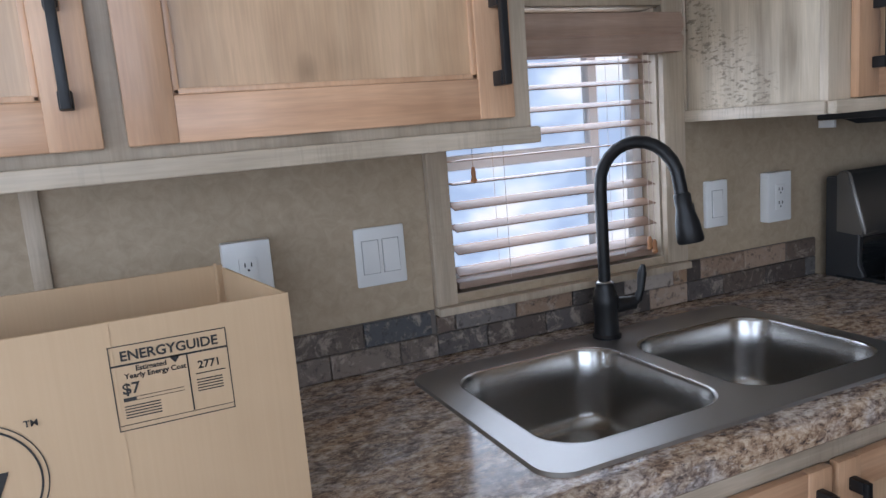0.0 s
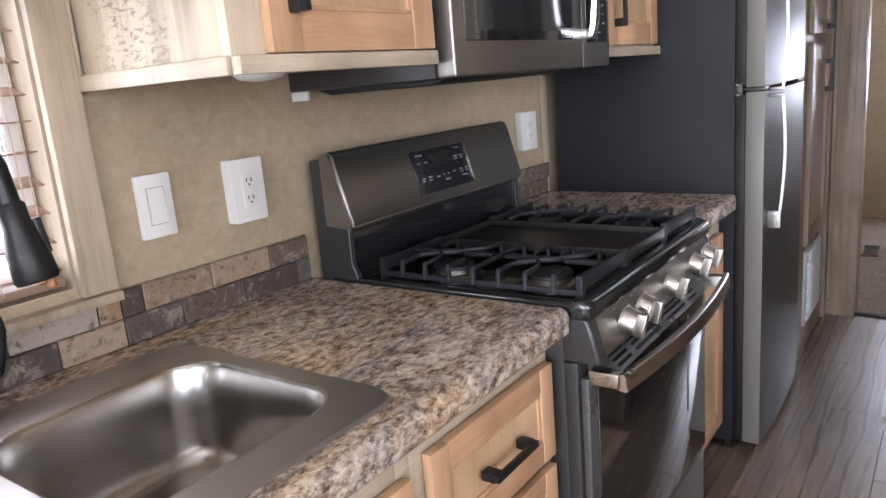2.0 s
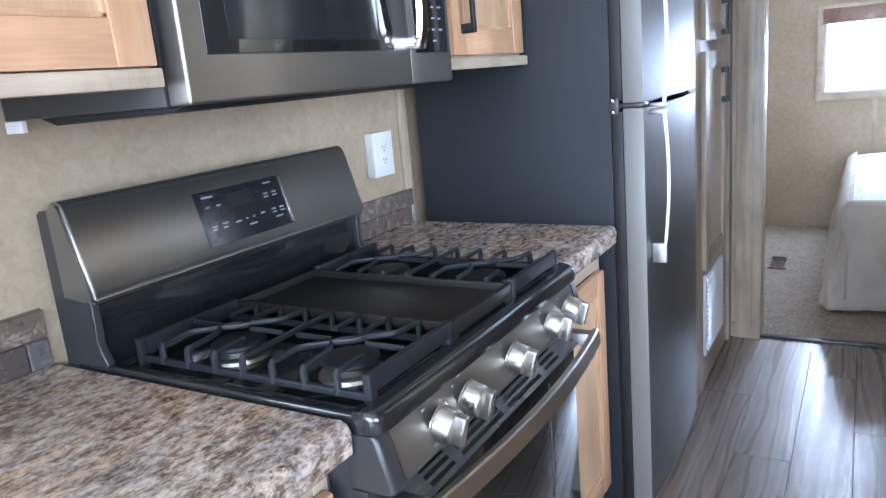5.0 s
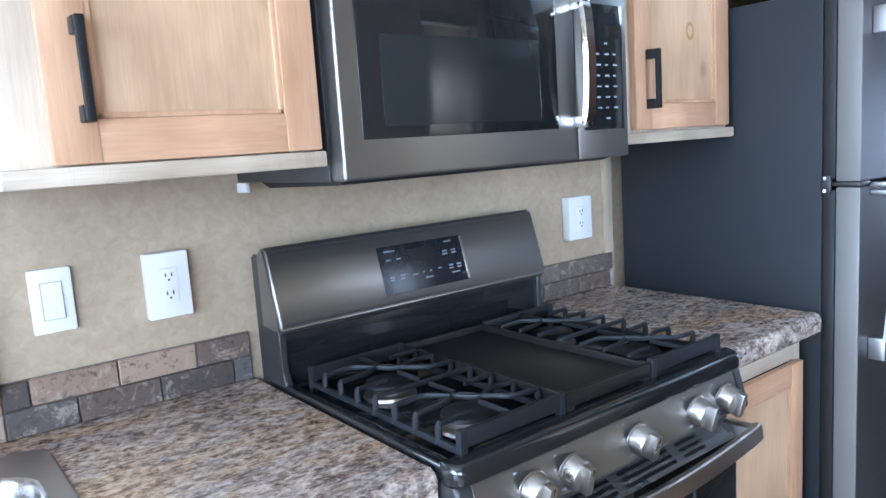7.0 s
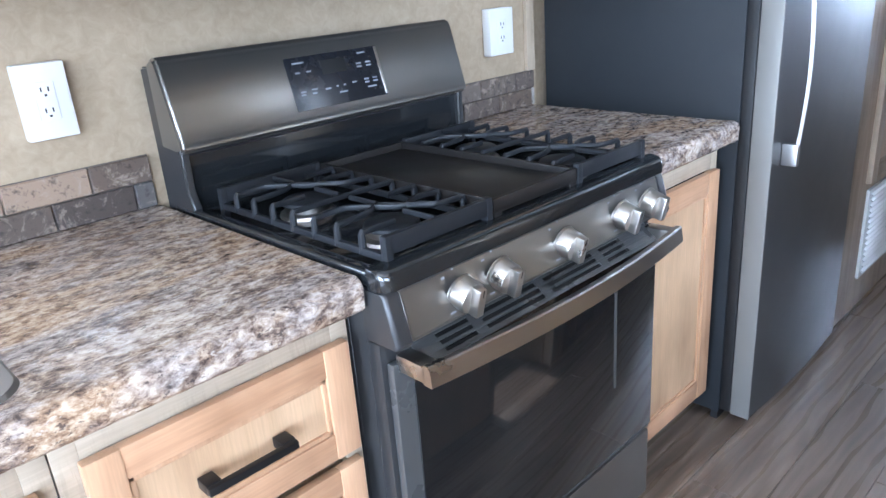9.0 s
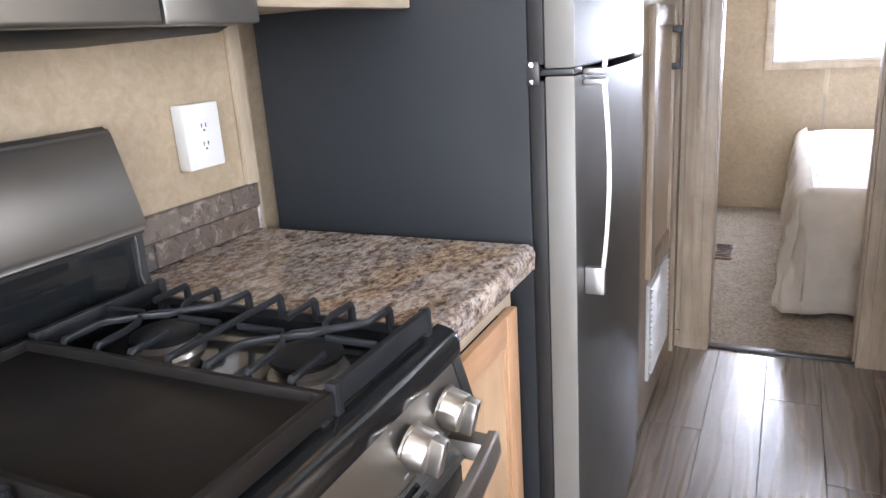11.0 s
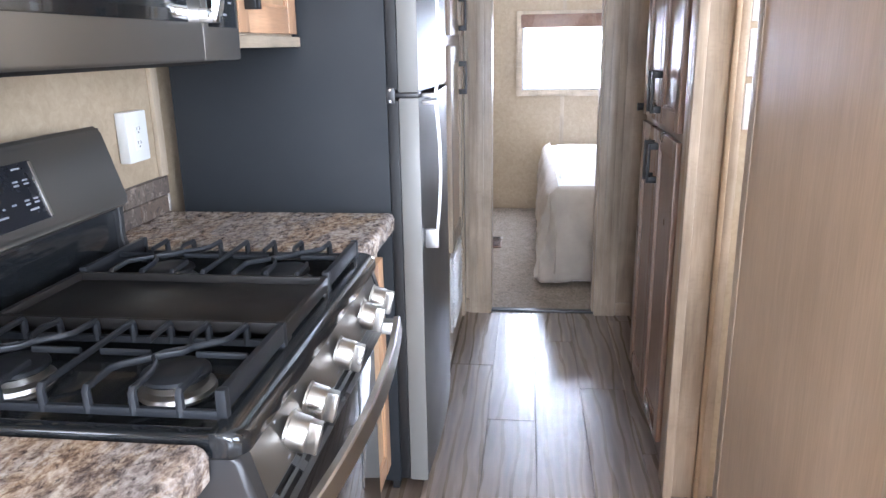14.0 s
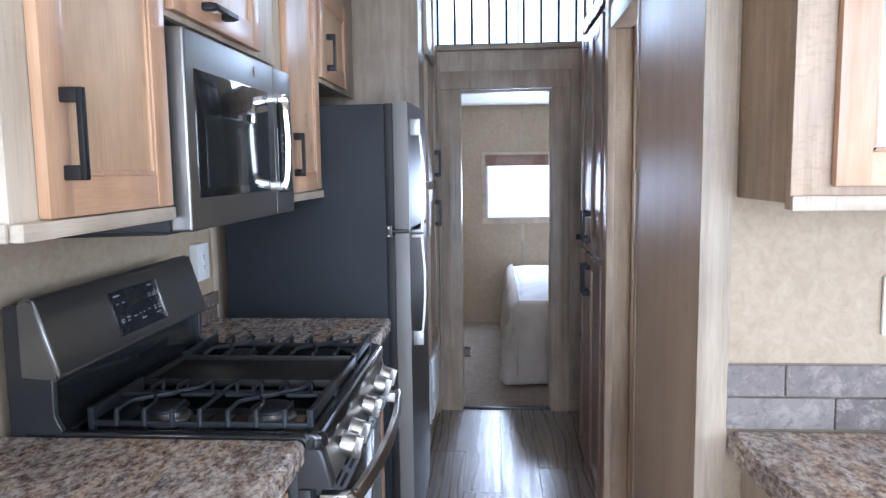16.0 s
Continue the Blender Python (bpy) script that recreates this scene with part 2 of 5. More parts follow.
WALL = mat("wallpaper", (0.42, 0.335, 0.24), 0.62, 0, m_wallpaper)
FRAME_Z = wood("pale_wood_upright", (0.31, 0.235, 0.16), (0.45, 0.36, 0.26), (0.57, 0.475, 0.36), "z", 0.42, 0.08)
FRAME_X = wood("pale_wood_level", (0.31, 0.24, 0.17), (0.45, 0.365, 0.265), (0.57, 0.48, 0.37), "x", 0.42, 0.15)
FRAME_Y = wood("pale_wood_cross", (0.34, 0.265, 0.19), (0.5, 0.41, 0.3), (0.63, 0.53, 0.41), "y", 0.42, 0.3)
SAWN = wood("rough_sawn_wood", (0.27, 0.2, 0.13), (0.5, 0.4, 0.28), (0.68, 0.58, 0.44), "z", 0.5, 0.75, 0.8)
TILE_PALE = mat("pale_stone_tile", (0.3, 0.27, 0.25), 0.55, 0, m_tile_pale)
DOOR_Z = wood("alder_upright", (0.42, 0.215, 0.11), (0.55, 0.315, 0.175), (0.64, 0.4, 0.245), "z", 0.36, 0, 0.9, 0.1, knots=True)
DOOR_X = wood("alder_level", (0.42, 0.215, 0.11), (0.55, 0.31, 0.175), (0.64, 0.395, 0.24), "x", 0.36, 0, 0.9, 0.1, knots=True)
PANEL_Z = wood("alder_panel", (0.44, 0.255, 0.135), (0.55, 0.35, 0.2), (0.64, 0.44, 0.275), "z", 0.38, 0, 0.32, 0.1, 0.6, knots=True)
DARK_Z = wood("brown_maple_upright", (0.19, 0.115, 0.082), (0.245, 0.152, 0.11), (0.3, 0.19, 0.14), "z", 0.3, 0, 1.0, 0.0, 0.25)
DARK_X = wood("brown_maple_level", (0.15, 0.085, 0.06), (0.235, 0.14, 0.1), (0.31, 0.19, 0.135), "x", 0.27, 0, 1.0, 0.0)
TRIM_Z = wood("trim_upright", (0.24, 0.17, 0.115), (0.37, 0.28, 0.2), (0.48, 0.385, 0.29), "z", 0.4, 0.12)
TRIM_X = wood("trim_level", (0.24, 0.17, 0.115), (0.37, 0.28, 0.2), (0.48, 0.385, 0.29), "x", 0.4, 0.35)
TRIM_Y = wood("trim_cross", (0.24, 0.17, 0.115), (0.37, 0.28, 0.2), (0.48, 0.385, 0.29), "y", 0.4, 0.35)
WARM_Z = wood("warm_trim", (0.2, 0.13, 0.075), (0.33, 0.23, 0.145), (0.45, 0.33, 0.22), "z", 0.4, 0.15)
GLOSSY_PANEL = wood("glossy_panel", (0.48, 0.355, 0.24), (0.53, 0.395, 0.275), (0.58, 0.44, 0.315), "z", 0.4, 0, 0.6, 0.0, 0.3)
SLAT = wood("blind_wood", (0.25, 0.15, 0.105), (0.34, 0.225, 0.165), (0.42, 0.3, 0.23), "x", 0.5, 0, 1.0, 0.0)
COUNTER = mat("stone_laminate", (0.25, 0.18, 0.13), 0.25, 0, m_counter, 0.0)
TILE = mat("stone_tile", (0.2, 0.17, 0.15), 0.6, 0, m_tile)
GROUT = mat("grout", (0.16, 0.14, 0.125), 0.9, 0, m_plain)
GROUT_PALE = mat("pale_grout", (0.3, 0.26, 0.235), 0.9, 0, m_plain)
PLANK = mat("vinyl_plank", (0.25, 0.2, 0.17), 0.3, 0, m_plank, 0.6)
CARPET = mat("beige_carpet", (0.36, 0.3, 0.24), 0.95, 0, m_carpet)
SLATE_X = mat("slate_steel_level", (0.27, 0.26, 0.245), 0.34, 0.9, m_brushed("x"))
SLATE_Z = mat("slate_steel_upright", (0.15, 0.148, 0.15), 0.42, 0.9, m_brushed("z"))
SILVER = mat("silver_paint", (0.21, 0.203, 0.19), 0.42, 0.2, m_smudge)
STEEL = mat("brushed_steel", (0.42, 0.41, 0.395), 0.4, 1.0, m_brushed("x"))
BASIN = mat("basin_steel", (0.44, 0.425, 0.405), 0.25, 1.0, m_basin)
NICKEL = mat("satin_nickel", (0.52, 0.495, 0.46), 0.27, 1.0, m_smudge)
CHROME = mat("chrome", (0.8, 0.8, 0.8), 0.08, 1.0, m_smudge)
ENAMEL = mat("black_enamel", (0.012, 0.0135, 0.015), 0.12, 0, m_smudge, 0.5)
VENT_GREY = mat("dark_grey_enamel", (0.085, 0.086, 0.086), 0.26, 0.3, m_smudge)
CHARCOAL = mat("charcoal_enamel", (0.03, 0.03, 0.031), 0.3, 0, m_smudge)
IRON = mat("cast_iron", (0.02, 0.022, 0.026), 0.4, 0.2, m_leather)
GRIDDLE = mat("griddle_iron", (0.018, 0.016, 0.015), 0.38, 0.1, m_leather)
BLACK = mat("matte_black", (0.012, 0.012, 0.013), 0.38, 0.3, m_smudge)
FRIDGE_SIDE = mat("fridge_side_paint", (0.02, 0.0235, 0.028), 0.5, 0.0, m_leather)
GASKET = mat("rubber_gasket", (0.008, 0.008, 0.009), 0.5, 0, m_smudge)
OVEN_GLASS = mat("oven_glass", (0.008, 0.009, 0.01), 0.05, 0, m_smudge, 0.5)
MW_GLASS = mat("smoked_glass", (0.012, 0.014, 0.016), 0.06, 0, m_smudge, 0.6)
# pale blue base paints in the window and sky reflection on the cabinet pane
SKY_TONED_GLASS = mat("sky_toned_glass", (0.42, 0.5, 0.54), 0.06, 0.35, m_smudge, 0.6)
MW_SCREEN = mat("perforated_screen", (0.02, 0.024, 0.026), 0.09, 0.0, m_smudge)
BLUEBLACK = mat("control_glass", (0.013, 0.0145, 0.019), 0.24, 0, m_smudge)
GAP = mat("grey_gap", (0.35, 0.35, 0.34), 0.7, 0, m_plain)
PRINT = mat("pale_print", (0.3, 0.32, 0.36), 0.5, 0, m_plain)
INK = mat("black_ink", (0.02, 0.018, 0.016), 0.6, 0, m_plain)
WHITE = mat("white_plastic", (0.78, 0.78, 0.76), 0.3, 0, m_plain)
SLOT = mat("dark_slot", (0.01, 0.01, 0.01), 0.7, 0, m_plain)
WHITE_PAINT = mat("white_ceiling", (0.74, 0.73, 0.7), 0.7, 0, m_plain)
VINYL = mat("white_vinyl_frame", (0.7, 0.7, 0.7), 0.4, 0, m_plain)
SHEET = mat("white_sheet", (0.8, 0.8, 0.82), 0.9, 0, m_cloth)
COVER = mat("beige_cover", (0.42, 0.37, 0.315), 0.9, 0, m_cloth)
CARD = mat("cardboard", (0.52, 0.36, 0.21), 0.75, 0, m_card)
TAN = mat("tan_peg", (0.4, 0.17, 0.06), 0.4, 0, m_plain)
KNOT = mat("wood_knot", (0.42, 0.23, 0.09), 0.4, 0, m_plain)
CORD = mat("blind_cord", (0.55, 0.45, 0.38), 0.8, 0, m_plain)
GRASS = mat("dry_ground", (0.16, 0.15, 0.1), 0.95, 0, m_plain)


def m_pane(t, p):
    p.inputs["Transmission Weight"].default_value = 1.0
    p.inputs["IOR"].default_value = 1.1


PANE = mat("window_glass", (1, 1, 1), 0.0, 0, m_pane)


# ---- building helpers ----
def box(bm, x0, x1, y0, y1, z0, z1, bevel=0.0, seg=2):
    m = Matrix.Translation(((x0 + x1) / 2, (y0 + y1) / 2, (z0 + z1) / 2)) @ Matrix.Diagonal((abs(x1 - x0), abs(y1 - y0), abs(z1 - z0), 1))
    r = bmesh.ops.create_cube(bm, size=1, matrix=m)
    if bevel:
        es = list({e for v in r["verts"] for e in v.link_edges})
        bmesh.ops.bevel(bm, geom=es, offset=bevel, segments=seg, affect="EDGES", profile=0.6)
    return bm


def B(*a, **k):
    return box(bmesh.new(), *a, **k)


def cyl(bm, a, b, r0, r1=None, seg=20):
    a, b = Vector(a), Vector(b)
    m = Matrix.Translation((a + b) / 2) @ (b - a).to_track_quat("Z", "Y").to_matrix().to_4x4()
    bmesh.ops.create_cone(bm, cap_ends=True, segments=seg, radius1=r0, radius2=r0 if r1 is None else r1, depth=(b - a).length, matrix=m)
    return bm


def tube(bm, pts, r, seg=12, flat=1.0):
    """A swept round or flattened bar along pts; r may be one radius or one for each point."""
    pts = [Vector(p) for p in pts]
    rs = r if isinstance(r, (list, tuple)) else [r] * len(pts)
    rings, side = [], None
    for i, p in enumerate(pts):
        d = (pts[min(i + 1, len(pts) - 1)] - pts[max(i - 1, 0)]).normalized()
        if side is None:
            side = d.cross(Vector((0, 0, 1)))
            if side.length < 0.05:
                side = d.cross(Vector((0, 1, 0)))
        side = (side - d * side.dot(d)).normalized()
        up = side.cross(d)
        rings.append([bm.verts.new(p + (side * math.cos(a) + up * math.sin(a) * flat) * rs[i]) for a in (2 * math.pi * k / seg for k in range(seg))])
    for a, b in zip(rings, rings[1:]):
        for k in range(seg):
            bm.faces.new((a[k], a[(k + 1) % seg], b[(k + 1) % seg], b[k]))
    bm.faces.new(rings[0][::-1])
    bm.faces.new(rings[-1])
    return bm


def spin(bm, profile, centre, seg=24):
    """Turns (radius, height) pairs round the upright through centre."""
    rings = [[bm.verts.new(Vector(centre) + Vector((r * math.cos(a), r * math.sin(a), h))) for a in (2 * math.pi * k / seg for k in range(seg))] for r, h in profile]
    for a, b in zip(rings, rings[1:]):
        for k in range(seg):
            bm.faces.new((a[k], a[(k + 1) % seg], b[(k + 1) % seg], b[k]))
    bm.faces.new(rings[0][::-1])
    bm.faces.new(rings[-1])
    return bm


def extrude_profile(bm, yz, x0, x1, bevel=0.0):
    a = [bm.verts.new((x0, y, z)) for y, z in yz]
    b = [bm.verts.new((x1, y, z)) for y, z in yz]
    n = len(yz)
    fs = [bm.faces.new(a), bm.faces.new(b[::-1])]
    for i in range(n):
        fs.append(bm.faces.new((a[i], b[i], b[(i + 1) % n], a[(i + 1) % n])))
    bmesh.ops.recalc_face_normals(bm, faces=fs)
    if bevel:
        bmesh.ops.bevel(bm, geom=list({e for f in fs for e in f.edges}), offset=bevel, segments=3, affect="EDGES")
    return bm


def mesh_ob(name, bm, material, smooth=True):
    bmesh.ops.recalc_face_normals(bm, faces=bm.faces)
    me = bpy.data.meshes.new(name)
    bm.to_mesh(me)
    bm.free()
    me.materials.append(material)
    if smooth:
        me.shade_smooth()
        me.set_sharp_from_angle(angle=radians(38))
    return new(name, me)


def thing(name, base, label, category, group=""):
    ob = new(name)
    ob.empty_display_size = 0.05
    ob.matrix_basis = Matrix.Translation(base)
    return tagged(ob, label, category, group)


def part(name, bm, material, parent, label=""):
    ob = mesh_ob(name, bm, material)
    ob.parent = parent
    if parent.parent is None:
        ob.matrix_parent_inverse = parent.matrix_basis.inverted()
    if label:
        ob["label"] = label
    return ob


def structure(name, bm, material, label="", category=""):
    return tagged(mesh_ob(name, bm, material), label, category, "", "structure")


def lettering(text, size, m, material, parent, name="lettering"):
    cu = bpy.data.curves.new(name, "FONT")
    cu.body, cu.size, cu.extrude, cu.resolution_u, cu.offset = text, size, 0.0002, 3, size * 0.022
    tmp = bpy.data.objects.new(name, cu)
    scene.collection.objects.link(tmp)
    me = bpy.data.meshes.new_from_object(tmp.evaluated_get(bpy.context.evaluated_depsgraph_get()))
    bpy.data.objects.remove(tmp)
    me.transform(m)
    me.materials.clear()
    me.materials.append(material)
    ob = new(name, me)
    ob.parent = parent
    if parent.parent is None:
        ob.matrix_parent_inverse = parent.matrix_basis.inverted()
    return ob


def bar_handle(parent, m, length, material=None, label="matte black bar pull"):
    """A square bar pull standing off a front that faces -y; upright along z, its centre at the origin of m."""
    bm = bmesh.new()
    h = length / 2
    box(bm, -0.006, 0.006, -0.034, -0.024, -h, h, 0.002)
    for z in (-h + 0.011, h - 0.011):
        box(bm, -0.008, 0.008, -0.026, 0.0, z - 0.011, z + 0.011, 0.002)
    bm.transform(m)
    return part("handle", bm, material or BLACK, parent, label)


def shaker_door(parent, m, w, h, upright=None, level=None, panel=None, rail=0.06, handle=None, thick=0.02, name="door"):
    """A frame-and-panel front: local x across from 0 to w, z up from 0 to h, its face at y = -thick."""
    upright, level, panel = upright or DOOR_Z, level or DOOR_X, panel or PANEL_Z
    bm = bmesh.new()
    box(bm, 0.002, w - 0.002, -thick * 0.55, -0.001, 0.002, h - 0.002)
    bm.transform(m)
    door = part(name, bm, panel, parent)
    for x0 in (0, w - rail):
        bm = B(x0, x0 + rail, -thick, -0.002, 0, h, bevel=0.003)
        bm.transform(m)
        part("stile", bm, upright, door)
    for z0 in (0, h - rail):
        bm = B(rail - 0.001, w - rail + 0.001, -thick + 0.0015, -0.002, z0, z0 + rail, bevel=0.0025)
        bm.transform(m)
        part("rail", bm, level, door)
    bm = bmesh.new()
    for x0, x1, z0, z1 in ((rail, rail + 0.008, rail, h - rail), (w - rail - 0.008, w - rail, rail, h - rail), (rail, w - rail, rail, rail + 0.008), (rail, w - rail, h - rail - 0.008, h - rail)):
        box(bm, x0, x1, -thick * 0.8, -thick * 0.5, z0, z1, 0.002)
    bm.transform(m)
    part("beading", bm, upright, door)
    if handle:
        x, z, length, turn = handle
        bar_handle(door, m @ Matrix.Translation((x, -thick, z)) @ Matrix.Rotation(radians(turn), 4, "Y"), length)
    return door


# ---- the shell ----
H = 3.2
END = 5.24
bm = bmesh.new()
box(bm, -4.6, -1.13, 0, 0.1, 0, H)
box(bm, -1.13, -0.535, 0, 0.1, 0, 1.02)
box(bm, -1.13, -0.535, 0, 0.1, 1.62, H)
box(bm, -0.535, END + 0.1, 0, 0.1, 0, H)
structure("wall_north", bm, WALL, "beige mottled wallpaper on the kitchen wall", "wall")
bm = bmesh.new()
box(bm, -4.6, -3.9, -3.5, -3.4, 0, H)
box(bm, -3.9, -1.3, -3.5, -3.4, 0, 0.9)
box(bm, -3.9, -1.3, -3.5, -3.4, 2.3, H)
box(bm, -1.3, 0.17, -3.5, -3.4, 0, H)
box(bm, 2.81, 3.6, -3.5, -3.4, 0, H)
# opening from 3.6 to 4.8 is invented to let the bedroom fill in
box(bm, 3.6, 4.8, -3.5, -3.4, 0, 1.0)
box(bm, 3.6, 4.8, -3.5, -3.4, 1.9, H)
box(bm, 4.8, END + 0.1, -3.5, -3.4, 0, H)
structure("wall_south", bm, WALL, "beige mottled wallpaper wall with a wide window", "wall")
bm = bmesh.new()
box(bm, -4.6, -4.5, -3.4, -2.9, 0, H)
box(bm, -4.6, -4.5, -0.5, 0, 0, H)
box(bm, -4.6, -4.5, -2.9, -0.5, 0, 0.4)
box(bm, -4.6, -4.5, -2.9, -0.5, 2.3, H)
structure("wall_west", bm, WALL, "beige wallpaper end wall with a large window", "wall")
bm = bmesh.new()
box(bm, END, END + 0.1, -3.4, -1.64, 0, 2.1)
box(bm, END, END + 0.1, -3.4, -2.25, 2.1, H)
box(bm, END, END + 0.1, -0.96, 0, 0, 2.1)
box(bm, END, END + 0.1, -1.64, -0.96, 0, 0.975)
box(bm, END, END + 0.1, -1.64, -0.96, 1.535, 2.1)
box(bm, END, END + 0.1, -0.25, 0, 2.1, H)
box(bm, END, END + 0.1, -2.25, -0.25, 2.1, 2.22)
box(bm, END, END + 0.1, -2.25, -0.25, 3.1, H)
structure("wall_east", bm, WALL, "beige wallpaper bedroom wall with a small window", "wall")
# the wall with the bedroom doorway, up to the loft
bm = bmesh.new()
box(bm, 2.81, 2.88, -0.83, 0, 0, 2.1)
box(bm, 2.81, 2.88, -1.375, -0.83, 1.89, 2.1)
box(bm, 2.81, 2.88, -3.4, -1.375, 0, 2.1)
box(bm, 2.81, 2.88, -3.4, -2.4, 2.1, H)
structure("wall_bedroom", bm, TRIM_Z, "pale wood-grain panelled wall round the bedroom doorway", "wall")
# partition beside the right-hand counter and the closet behind it
bm = bmesh.new()
box(bm, 0.1, 0.17, -3.4, -1.5195, 0, H)
structure("wall_partition", bm, WALL, "beige mottled wallpaper partition wall", "wall")
structure("closet_wall", B(0.102, 0.79, -1.519, -1.463, 0, H), GLOSSY_PANEL, "glossy tan wood-grain wall panel", "wall")
structure("entry_wall_west", B(0.72, 0.79, -2.4, -1.532, 0, H), WALL, "beige wallpaper entry wall", "wall")
structure("entry_wall_east", B(1.275, 1.30, -2.4, -1.537, 0, H), WALL, "beige wallpaper entry wall with switches", "wall")
bm = bmesh.new()
box(bm, 0.79, 0.82, -2.4, -2.33, 0, H)
box(bm, 1.24, 1.275, -2.4, -2.33, 0, H)
box(bm, 0.82, 1.24, -2.4, -2.33, 0, 1.1)
box(bm, 0.82, 1.24, -2.4, -2.33, 1.95, H)
entry = structure("door_1", bm, VINYL, "white entry door with a glazed upper half", "door")
pn = part("pane", B(0.815, 1.245, -2.368, -2.362, 1.095, 1.955), PANE, entry)
pn.visible_shadow = False
structure("entry_wall_south", B(0.172, 0.79, -2.475, -2.402, 0, H), WALL, "beige wallpaper wall", "wall")
structure("entry_wall_back", B(1.3, 2.81, -2.4, -2.33, 0, H), WALL, "beige wallpaper wall", "wall")

bm = bmesh.new()
box(bm, -4.6, 0.17, -3.5, 0.1, H, H + 0.1)
box(bm, 0.17, 2.81, -2.4, 0.1, H, H + 0.1)
box(bm, 2.81, END + 0.1, -3.5, 0.1, H, H + 0.1)
structure("ceiling", bm, WHITE_PAINT, "white flat ceiling", "ceiling")
structure("loft_floor", B(2.88, END, -3.4, 0, 2.0, 2.1), WHITE_PAINT, "white bedroom ceiling under the loft", "ceiling")
structure("subfloor", B(-4.6, 2.83, -3.5, 0.1, -0.12, -0.0065), GROUT, "dark underlay below the plank floor", "floor")
bm = bmesh.new()
bmesh.ops.create_grid(bm, x_segments=150, y_segments=110, size=0.5)
for v in bm.verts:
    x, y = 2.84 + (v.co.x + 0.5) * (END - 2.84), -3.4 + (v.co.y + 0.5) * 3.4
    v.co = (x, y, 0.008 + 0.006 * noise.noise((x * 30, y * 30, 0)) + 0.003 * noise.noise((x * 80, y * 80, 3)))
structure("carpet_floor", bm, CARPET, "beige flecked cut-pile bedroom carpet", "carpet")
structure("bedroom_subfloor", B(2.83, END, -3.5, 0.1, -0.12, -0.004), GROUT, "underlay below the carpet", "floor")
structure("threshold", B(2.815, 2.85, -1.375, -0.83, -0.002, 0.012, bevel=0.004), CHARCOAL, "dark metal carpet strip in the bedroom doorway", "threshold")

# doorway casing
bm = bmesh.new()
for y0, y1 in ((-0.845, -0.735), (-1.47, -1.365)):
    box(bm, 2.785, 2.809, y0, y1, 0.0, 1.885, 0.004)
    c = (y0 + y1) / 2
    box(bm, 2.779, 2.787, c - 0.018, c + 0.018, 0.06, 1.885, 0.003)
box(bm, 2.785, 2.809, -1.47, -0.735, 1.8855, 1.985, 0.004)
structure("door_trim", bm, TRIM_Z, "pale wood casing round the bedroom doorway", "door casing")
bm = bmesh.new()
for y0, y1 in ((-0.848, -0.832), (-1.372, -1.356)):
    box(bm, 2.812, 2.9, y0, y1, 0.012, 1.882, 0.002)
box(bm, 2.812, 2.9, -1.356, -0.848, 1.868, 1.882, 0.002)
structure("door_jamb", bm, TRIM_Z, "pale wood door jamb", "door jamb")
structure("rail_cap", B(2.77, 2.9, -1.62, -0.70, 2.101, 2.128, bevel=0.005), TRIM_Y, "pale wood cap on the loft's edge", "trim")
for y0, y1 in ((-0.735, -0.70), (-1.62, -1.472)):
    structure("baseboard", B(2.795, 2.809, y0, y1, 0, 0.07, bevel=0.003), TRIM_Y, "pale wood baseboard", "baseboard")

# entry opening: casing strips, one behind the other
for y0, y1, x0, x1, m in ((-1.473, -1.446, 1.25, 1.285, TRIM_Z), (-1.5365, -1.4735, 1.262, 1.285, TRIM_Z), (-1.552, -1.537, 1.254, 1.2745, WARM_Z), (-1.578, -1.5525, 1.262, 1.2745, TRIM_Z)):
    structure("entry_trim", B(x0, x1, y0, y1, 0, 1.92, bevel=0.004), m, "tan wood casing of the side entry", "trim")
structure("entry_trim", B(0.792, 1.26, -1.53, -1.455, 1.92, 2.0, bevel=0.004), TRIM_X, "pale wood head casing of the side entry", "trim")
structure("entry_wall_top", B(0.792, 1.3, -1.53, -1.463, 2.0, H), GLOSSY_PANEL, "glossy tan panel over the side entry", "wall")
structure("entry_trim", B(0.764, 0.8, -1.5355, -1.4605, 0, 1.92, bevel=0.004), TRIM_Z, "pale wood corner strip", "trim")
# corner strip of the partition
structure("corner_trim", B(0.088, 0.1015, -1.522, -1.458, 0, H, bevel=0.004), FRAME_Z, "pale wood corner strip", "trim")

# wall battens on the kitchen wall
structure("wall_batten", B(-1.905, -1.876, -0.007, -0.001, 0.999, 1.345, bevel=0.002), FRAME_Z, "pale vertical wall batten", "trim")
structure("wall_batten", B(1.172, 1.208, -0.014, -0.001, 0.999, 1.36, bevel=0.003), FRAME_Z, "pale vertical wall batten", "trim")

# ---- the kitchen window ----
bm = bmesh.new()
box(bm, -1.172, -1.122, -0.02, -0.001, 1.004, 1.70, 0.004)
box(bm, -0.543, -0.478, -0.02, -0.001, 1.004, 1.70, 0.004)
box(bm, -1.122, -0.543, -0.02, -0.001, 1.62, 1.70, 0.004)
box(bm, -1.172, -0.478, -0.032, -0.001, 0.985, 1.003, 0.004)
structure("window_trim", bm, FRAME_Z, "pale rough-sawn wood window casing", "window casing")
win = structure("window_1", B(-1.129, -0.536, 0.001, 0.099, 1.004, 1.022), FRAME_X, "white sliding kitchen window in a wood reveal", "window")
bm = bmesh.new()
for x0, x1 in ((-1.129, -1.118), (-0.547, -0.536)):
    box(bm, x0, x1, 0.001, 0.099, 1.0225, 1.618)
part("reveal", bm, FRAME_Z, win)
bm = bmesh.new()
